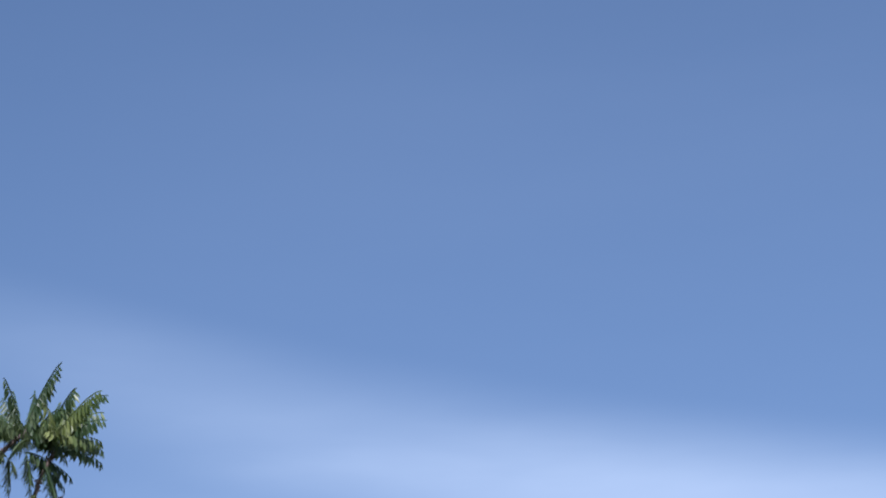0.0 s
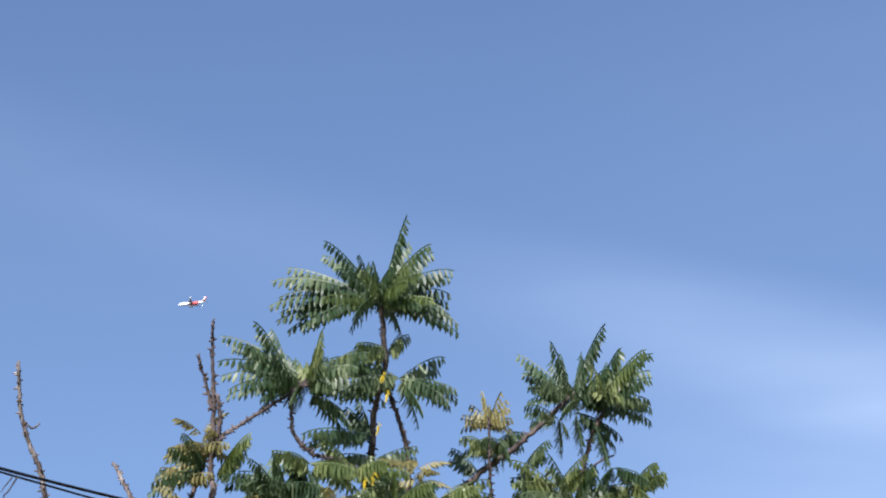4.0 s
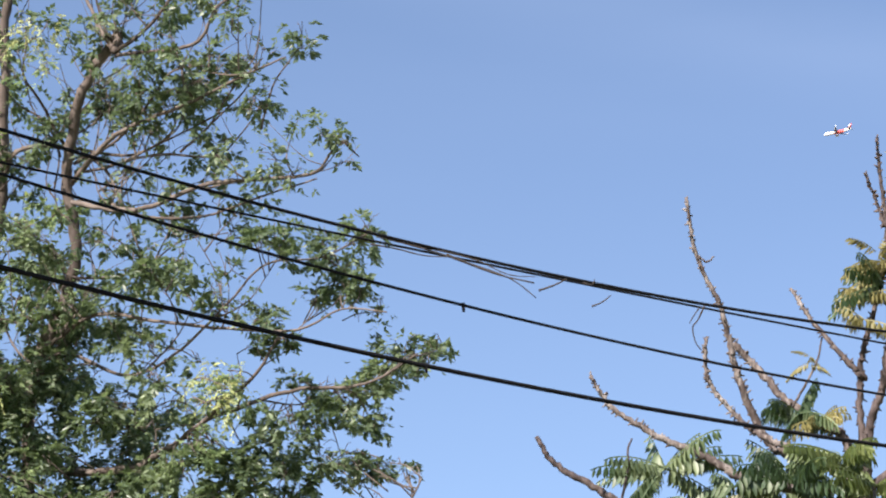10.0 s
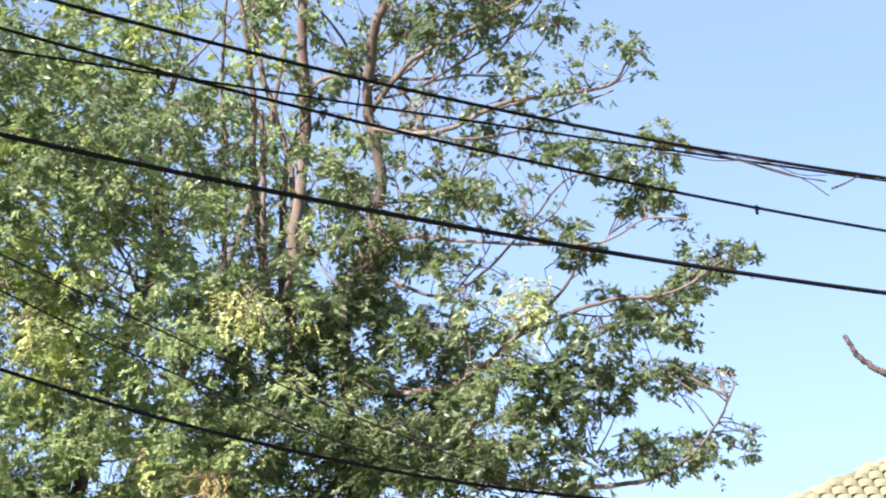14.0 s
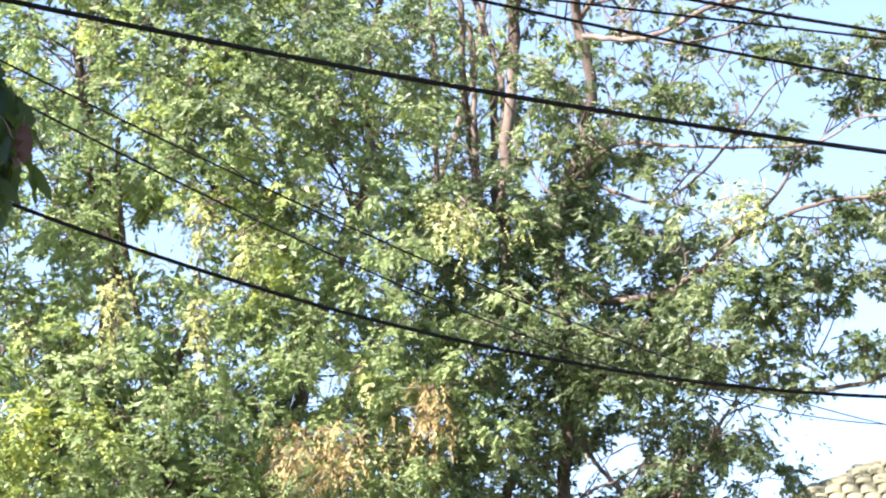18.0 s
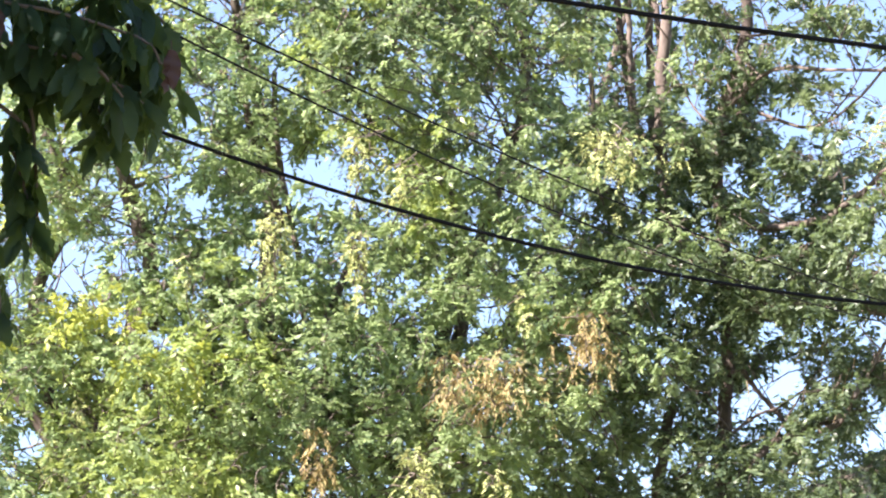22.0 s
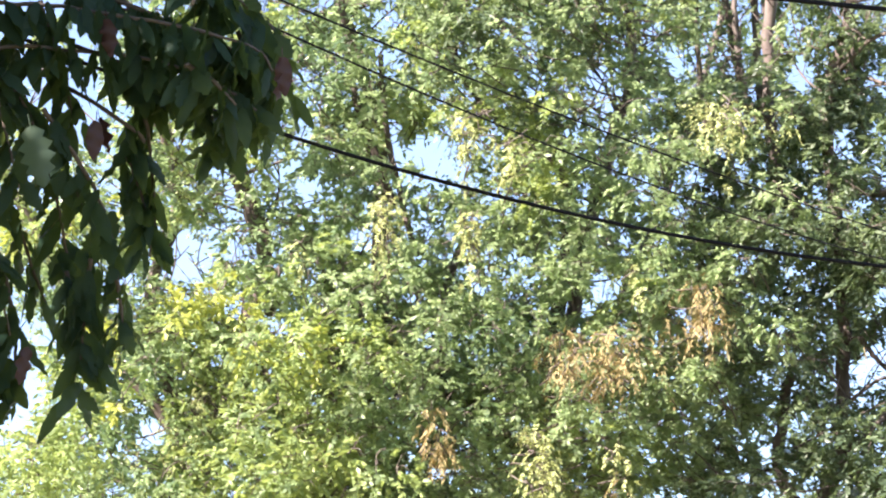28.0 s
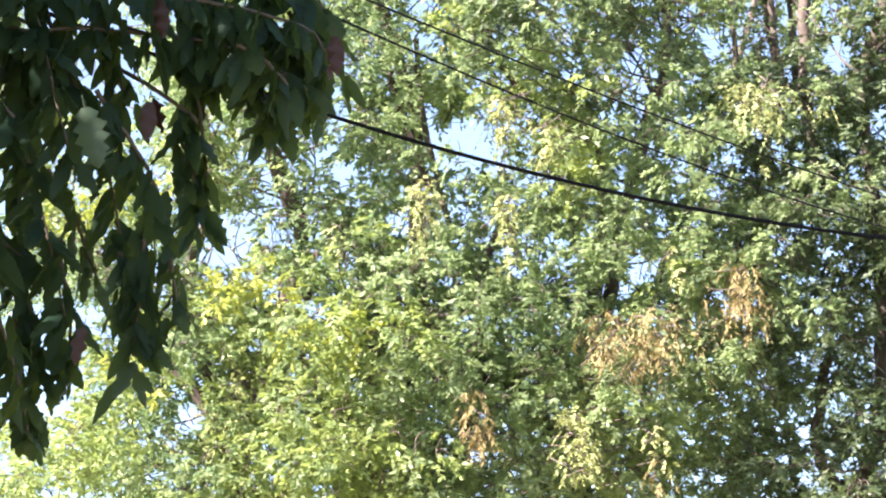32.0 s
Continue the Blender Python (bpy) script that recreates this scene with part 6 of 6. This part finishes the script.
def branchlet(gap, *pts, drop=1.0, root=None):
    """A hanging shoot with its leaves, one every gap metres."""
    line = near.limb("shoot", 0.007, 0.003, *(([root] if root else []) + list(pts)), sides=5, steps=10)
    rng, run, first = near.rng, 0.0, 12 if root else 1
    for i in range(first, len(line)):
        run += (line[i] - line[i - 1]).length
        while run > 0.66 * gap:
            run -= 0.66 * gap
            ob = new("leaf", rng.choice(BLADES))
            ob.matrix_world = Matrix.Translation(line[i] + Vector((rng.uniform(-0.02, 0.02), rng.uniform(-0.03, 0.03), 0))) @ pose(0, 0, 0, rng.uniform(-40, 40) * drop, rng.uniform(-42, 42) * drop, rng.uniform(-70, 70)) @ Matrix.Scale(rng.uniform(0.56, 0.88), 4)
            under(ob, near.ob)
    return line


TOP = Vector((foot.x, foot.y, 4.6))
branchlet(0.027, (-25.67, 21.46, 6.6), (-22.32, 21.18, 6.5), (-19.71, 20.92, 6.4), (-17.87, 20.49, 6.4), (-17.40, 20.01, 6.4), root=TOP)
branchlet(0.027, (-25.61, 20.50, 6.6), (-22.92, 20.30, 6.5), (-20.33, 20.17, 6.5), (-18.76, 19.73, 6.5), (-17.57, 19.02, 6.5), root=TOP)
branchlet(0.027, (-25.58, 20.02, 6.7), (-23.52, 19.54, 6.6), (-22.48, 17.88, 6.6), (-21.96, 16.07, 6.6), (-21.57, 14.13, 6.6), root=TOP)
branchlet(0.040, (-22.60, 18.98, 6.5), (-21.52, 17.56, 6.5), (-21.04, 16.60, 6.5), (-20.82, 15.87, 6.5))
branchlet(0.042, (-20.72, 20.28, 6.6), (-20.28, 18.83, 6.6), (-20.04, 17.37, 6.6), (-19.96, 16.14, 6.6))
branchlet(0.027, (-25.54, 19.17, 6.5), (-24.19, 17.68, 6.5), (-23.53, 15.76, 6.5), (-23.07, 14.07, 6.5), root=TOP)
branchlet(0.030, (-25.67, 17.10, 6.4), (-24.86, 14.96, 6.4), (-24.35, 13.53, 6.4), (-23.95, 12.45, 6.4), root=TOP)
branchlet(0.038, (-24.99, 18.61, 6.7), (-23.25, 16.75, 6.7), (-22.62, 15.44, 6.7), (-22.35, 14.84, 6.7))
branchlet(0.024, (-19.42, 20.08, 6.4), (-18.76, 19.73, 6.4), (-18.23, 19.25, 6.4))
branchlet(0.024, (-25.71, 21.93, 6.5), (-24.23, 20.83, 6.5), (-23.49, 18.69, 6.4), (-23.04, 17.25, 6.4), root=TOP)
branchlet(0.024, (-19.48, 22.15, 6.5), (-18.15, 21.46, 6.5), (-17.41, 20.74, 6.5))
branchlet(0.024, (-23.00, 21.99, 6.6), (-21.01, 21.24, 6.6), (-19.44, 20.93, 6.6), root=TOP)
branchlet(0.040, (-24.09, 20.60, 6.6), (-23.12, 19.32, 6.7), (-21.61, 16.95, 6.7), (-21.18, 15.61, 6.7))
branchlet(0.022, (-25.63, 20.98, 6.8), (-24.53, 19.60, 6.8), (-24.19, 17.93, 6.8), (-24.22, 16.22, 6.8), root=TOP)
branchlet(0.027, (-25.14, 16.78, 6.6), (-24.58, 15.71, 6.6), (-23.80, 15.14, 6.6))
branchlet(0.022, (-21.71, 21.55, 6.6), (-19.60, 20.77, 6.6), (-17.90, 20.28, 6.6), (-17.08, 19.49, 6.6), root=TOP)
branchlet(0.022, (-21.86, 20.34, 6.65), (-20.04, 19.77, 6.65), (-18.84, 19.01, 6.65), (-18.42, 18.44, 6.65), root=TOP)
branchlet(0.022, (-20.73, 22.12, 6.6), (-18.62, 21.44, 6.6), (-17.42, 20.92, 6.6), (-17.01, 20.10, 6.6), root=TOP)
branchlet(0.022, (-21.50, 19.16, 6.6), (-20.66, 18.03, 6.6), (-20.19, 16.85, 6.6), (-20.05, 15.89, 6.6), root=TOP)
branchlet(0.022, (-19.88, 20.99, 6.7), (-18.67, 20.24, 6.7), (-18.11, 19.55, 6.7))
branchlet(0.022, (-19.57, 20.7, 6.66), (-18.88, 19.39, 6.66), (-18.46, 18.18, 6.66))
branchlet(0.022, (-18.28, 20.86, 6.62), (-17.67, 19.91, 6.62), (-17.35, 18.94, 6.62))
branchlet(0.022, (-24.08, 16.37, 6.64), (-24.13, 13.95, 6.64), (-23.84, 11.67, 6.64))
branchlet(0.022, (-19.19, 20.96, 6.62), (-18.26, 20.14, 6.62), (-17.83, 18.81, 6.62))
branchlet(0.022, (-23.97, 21.2, 6.6), (-23.52, 19.91, 6.6), (-22.96, 18.97, 6.6))
branchlet(0.022, (-22.82, 21.27, 6.6), (-22.24, 19.86, 6.6), (-21.87, 18.66, 6.6))
branchlet(0.022, (-24.68, 20.19, 6.6), (-24.12, 19.27, 6.6), (-23.68, 18.33, 6.6))
branchlet(0.022, (-20.9, 21.49, 6.6), (-20.47, 20.42, 6.6), (-20.23, 19.34, 6.6))
branchlet(0.026, (-24.38, 15.14, 6.58), (-23.84, 14.21, 6.58), (-23.51, 12.77, 6.58))
branchlet(0.026, (-23.29, 15.56, 6.58), (-22.96, 14.0, 6.58), (-22.96, 12.67, 6.58))
branchlet(0.026, (-24.06, 13.83, 6.58), (-23.93, 12.63, 6.58), (-23.76, 11.56, 6.58))
branchlet(0.026, (-21.91, 15.5, 6.58), (-21.66, 14.05, 6.58), (-21.61, 12.84, 6.58))
branchlet(0.024, (-21.38, 15.82, 6.55), (-21.44, 14.73, 6.55), (-21.50, 13.53, 6.55))
branchlet(0.024, (-20.87, 15.73, 6.55), (-20.67, 14.86, 6.55), (-20.54, 13.89, 6.55))
for i in range(9):
    x = -0.6 + 1.05 * i
    branchlet(0.022, (-27.6 + x * 0.9, 26.5 - 0.25 * i, 6.75), (-27.2 + x, 24.2 - 0.2 * i, 6.75), (-27.0 + x, 22.0 - 0.1 * i + 0.9 * (i % 3), 6.75))
for az, el, d, turn in ((-17.19, 20.32, 6.3, 10), (-17.08, 20.13, 6.32, 80), (-21.39, 18.78, 6.3, 30), (-21.32, 18.85, 6.35, -40), (-21.27, 20.98, 6.4, 0), (-22.65, 13.84, 6.45, 60)):
    ob = new("withered_leaf", REDS[int(turn) % 2])
    ob.matrix_world = Matrix.Translation(P(az, el, d)) @ pose(0, 0, 0, 8, turn * 0.2 - 6, turn) @ Matrix.Scale(0.8, 4)
    tagged(under(ob, near.ob), "withered reddish-brown leaf")
pale = new("lobed_leaf", blade_mesh("lobed_leaf", 33, LEAF_SHADE, 0.15, 0.062, 0.15, 0.4))
pale.matrix_world = Matrix.Translation(P(-22.86, 18.59, 6.2)) @ pose(0, 0, 0, 6, -14, 10)
tagged(under(pale, near.ob), "pale green lobed leaf")
# the unseen rest of its crown, added dense round the trunk to shade the shoots
rng = np.random.default_rng(5)
n = 34000
q = rng.uniform(0, 2 * np.pi, n)
rad = 1.7 * np.sqrt(rng.uniform(0, 1, n))
zz = rng.uniform(2.8, 8.8, n)
rad *= np.clip((9.4 - zz) / 3.5, 0.2, 1)
at = np.stack([foot.x + 0.25 + rad * np.cos(q), foot.y - 0.55 + rad * np.sin(q), zz], 1)
# leaflets at headings and heights that would come into view are dropped
turn = np.degrees(np.arctan2(at[:, 0], at[:, 1]))
rise = np.degrees(np.arctan2(at[:, 2] - EYE.z, np.hypot(at[:, 0], at[:, 1])))
at = at[(turn < -26.5) | (rise > 28)]
n = len(at)
down = unit(np.stack([rng.normal(0, 0.4, n), rng.normal(0, 0.4, n), -np.ones(n)], 1))
wide = unit(np.cross(down, rng.normal(size=(n, 3))))
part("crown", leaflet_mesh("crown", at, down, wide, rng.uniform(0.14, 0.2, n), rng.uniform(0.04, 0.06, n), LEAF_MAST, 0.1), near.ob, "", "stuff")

# ---- the house ----
TILE = rough_material("cream_concrete_roof_tile", [(0.3, (0.045, 0.046, 0.030)), (0.48, (0.135, 0.132, 0.080)), (0.7, (0.235, 0.226, 0.140))], 9, 0.85, 0.3, (1, 1, 1), 0.006)
PLASTER = rough_material("painted_plaster", [(0.3, (0.50, 0.47, 0.40)), (0.6, (0.66, 0.63, 0.56))], 6, 0.9, 0.15, (1, 1, 1), 0.004)
low_hip, high_hip = Vector((-2.42, 23.36, 5.87)), Vector((6.02, 30.13, 11.13))
SLOPE = math.atan2(high_hip.z - low_hip.z, high_hip.y - low_hip.y)
house = holder("house", (6.0, 30.0, 0), "house with a hipped roof of weathered cream tiles", "house")


def box(name, x0, y0, z0, x1, y1, z1, material, parent, label=""):
    v = [(x, y, z) for z in (z0, z1) for y in (y0, y1) for x in (x0, x1)]
    f = [(0, 2, 3, 1), (4, 5, 7, 6), (0, 1, 5, 4), (1, 3, 7, 5), (3, 2, 6, 7), (2, 0, 4, 6)]
    return part(name, mesh_of(name, v, f, material, False), parent, label)


def slab(name, corners, thick, material, parent):
    """A sloping board of the roof."""
    c = [Vector(p) for p in corners]
    nrm = (c[1] - c[0]).cross(c[2] - c[0]).normalized()
    v = c + [p - nrm * thick for p in c]
    m = len(c)
    f = [tuple(range(m)), tuple(reversed(range(m, 2 * m)))] + [(i, i + m, (i + 1) % m + m, (i + 1) % m) for i in range(m)]
    return part(name, mesh_of(name, v, f, material, False), parent)


far_y = high_hip.y + (high_hip.y - low_hip.y)
box("wall", -1.7, 24.0, 0, 13.5, 24.2, 5.85, PLASTER, house), box("wall", -1.9, 24.0, 0, -1.7, far_y - 0.8, 5.85, PLASTER, house)
box("wall", 13.5, 24.0, 0, 13.7, far_y - 0.8, 5.85, PLASTER, house), box("wall", -1.7, far_y - 1.0, 0, 13.5, far_y - 0.8, 5.85, PLASTER, house)
roof = slab("roof", [low_hip, (14.5, low_hip.y, low_hip.z), (8.0, high_hip.y, high_hip.z), high_hip], 0.05, TILE, house)
slab("roof", [(low_hip.x, far_y, low_hip.z), low_hip, high_hip], 0.05, TILE, house)
slab("roof", [(14.5, low_hip.y, low_hip.z), (14.5, far_y, low_hip.z), (8.0, high_hip.y, high_hip.z)], 0.05, TILE, house)
slab("roof", [(14.5, far_y, low_hip.z), (low_hip.x, far_y, low_hip.z), high_hip, (8.0, high_hip.y, high_hip.z)], 0.05, TILE, house)


def tile_shape(w, l):
    """An arched tile with its front lip."""
    v, f, n = [], [], 6
    for j, (y, lift) in enumerate(((0, 0.035), (l, 0.008))):
        for i in range(n + 1):
            a_ = math.pi * i / n
            v.append((w * (0.5 - 0.5 * math.cos(a_)), y, lift + 0.045 * math.sin(a_)))
    for i in range(n + 1):
        v.append((v[i][0], 0.0, v[i][2] - 0.022))
    for i in range(n):
        f += [(i, i + 1, i + n + 2, i + n + 1), (i + 2 * n + 2, i + 2 * n + 3, i + 1, i)]
    return v, f


TW, TL = 0.17, 0.22
tv, tf = tile_shape(TW, TL + 0.03)
tile = mesh_of("tile", tv, tf, TILE)
lay = Matrix.Translation(low_hip) @ pose(0, 0, 0, math.degrees(SLOPE), 0, 0)
hip_u, hip_v = high_hip.x - low_hip.x, math.hypot(high_hip.y - low_hip.y, high_hip.z - low_hip.z)
rest_v, rest_f = [], []
for row in range(int(hip_v / TL)):
    v0 = row * TL
    edge = hip_u * (v0 + TL * 0.6) / hip_v
    for col in range(90):
        u0 = edge + col * TW + (row % 2) * TW * 0.5 - TW * 0.5
        if u0 > 14.5 - low_hip.x - (14.5 - 8.0) * v0 / hip_v:
            break
        m = lay @ Matrix.Translation((u0, v0, 0.004))
        if 8 <= row < 36 and col < 10:
            ob = new("tile", tile)
            ob.matrix_world = m
            ob.parent = roof
            ob.matrix_parent_inverse = Matrix.Identity(4)
        else:
            o = len(rest_v)
            rest_v += [m @ Vector(p) for p in tv]
            rest_f += [tuple(i + o for i in q_) for q_ in tf]
part("tiling", mesh_of("tiling", rest_v, rest_f, TILE), house, "courses of cream roof tiles", "stuff")
caps = 30
for i in range(caps):
    a_, b_ = low_hip.lerp(high_hip, i / caps), low_hip.lerp(high_hip, (i + 1.12) / caps)
    t = Tubes()
    t.add([a_ + Vector((0, 0, -0.02)), b_ + Vector((0, 0, -0.035))], 0.105, 0.085, 10)
    part("hip_tile", t.mesh("hip_tile", TILE), house)

# ---- the airliner ----
WHITE = rough_material("white_aircraft_paint", [(0.3, (0.72, 0.72, 0.74)), (0.7, (0.84, 0.84, 0.85))], 0.4, 0.35, 0.0, (1, 1, 1), 0.01)
SCARLET = rough_material("red_aircraft_paint", [(0.3, (0.50, 0.09, 0.09)), (0.7, (0.62, 0.13, 0.12))], 0.4, 0.35, 0.0, (1, 1, 1), 0.01)
GREY = rough_material("grey_wing_skin", [(0.3, (0.22, 0.23, 0.26)), (0.7, (0.36, 0.37, 0.40))], 0.5, 0.4, 0.0, (1, 1, 1), 0.01)
sight = P(13.64, 24.91, 3300)
laz = math.atan2(sight.x, sight.y)
leftward, away = Vector((-math.cos(laz), math.sin(laz), 0)), Vector((math.sin(laz), math.cos(laz), 0))
course = (leftward * 0.90 + away * 0.44).normalized()
fly = Matrix.Translation(sight) @ Matrix((course, Vector((0, 0, 1)).cross(course), Vector((0, 0, 1)))).transposed().to_4x4() @ pose(0, 0, 0, -6, -2, 0)
plane = new("airliner")
plane.matrix_world = fly
tagged(plane, "white and red twin-engined airliner flying high overhead", "aeroplane")


def hull(name, stations, material, sides=20):
    """Round sections (along, radius, height) joined into a skin."""
    v, f = [], []
    for x, r, z in stations:
        for s in range(sides):
            a_ = 2 * math.pi * s / sides
            v.append((x, r * math.cos(a_), z + r * math.sin(a_)))
    for i in range(len(stations) - 1):
        for s in range(sides):
            a_, b_ = i * sides + s, i * sides + (s + 1) % sides
            f.append((a_, a_ + sides, b_ + sides, b_))
    f += [tuple(range(sides)), tuple(reversed(range(len(v) - sides, len(v))))]
    ob = new(name, mesh_of(name, v, f, material))
    ob.parent = plane
    return ob


def foil(name, root, tip, c0, c1, thick, material, upright=False):
    """A tapered wing or fin between two leading-edge points."""
    v, f = [], []
    for p, c in ((root, c0), (tip, c1)):
        for k, h in ((0, 0), (0.25, 0.5), (0.6, 0.4), (1, 0.02), (0.6, -0.35), (0.25, -0.45)):
            d = h * thick * c
            v.append((p[0] - k * c, p[1] + (d if upright else 0), p[2] + (0 if upright else d)))
    for i in range(6):
        f.append((i, (i + 1) % 6, 6 + (i + 1) % 6, 6 + i))
    f += [(5, 4, 3, 2, 1, 0), (6, 7, 8, 9, 10, 11)]
    ob = new(name, mesh_of(name, v, f, material))
    ob.parent = plane
    return ob


hull("nose", [(18.8, 0.15, -0.5), (18.3, 0.75, -0.4), (17.3, 1.35, -0.22), (15.5, 1.85, -0.05), (13.5, 1.98, 0), (4.0, 1.98, 0)], WHITE)
hull("body", [(4.0, 1.98, 0), (-4.5, 1.98, 0)], WHITE)
hull("tail_cone", [(-4.5, 1.98, 0), (-6, 1.97, 0), (-11, 1.58, 0.35), (-15, 1.0, 0.8), (-18.6, 0.3, 1.25)], WHITE)
hull("red_band", [(-0.5, 2.01, 0), (-6, 2.01, 0), (-9.5, 1.75, 0.25)], SCARLET)
hull("belly_fairing", [(6, 0.9, -1.1), (4, 1.55, -0.95), (-3, 1.6, -0.95), (-6, 0.9, -1.0)], SCARLET)
for s in (1, -1):
    foil("wing", (4.6, s * 1.6, -0.9), (-4.0, s * 16.8, 0.6), 6.6, 1.6, 0.12, GREY)
    foil("winglet", (-4.4, s * 16.8, 0.6), (-5.6, s * 17.1, 2.9), 1.4, 0.6, 0.1, WHITE, True)
    foil("tailplane", (-14.0, s * 0.6, 1.1), (-17.6, s * 6.2, 1.6), 3.6, 1.4, 0.1, GREY)
    pod = [(5.9, 0.95, -2.2), (5.2, 1.15, -2.2), (3.0, 1.2, -2.2), (1.2, 0.8, -2.1)]
    ob = hull("engine", pod, WHITE, 16)
    ob.location = (0, s * 5.75, 0)
foil("fin", (-11.6, 0, 1.4), (-16.9, 0, 7.6), 6.0, 2.2, 0.1, SCARLET, True)
foil("fin_flash", (-13.2, 0.03, 3.2), (-16.6, 0.03, 7.2), 3.6, 1.6, 0.13, WHITE, True)
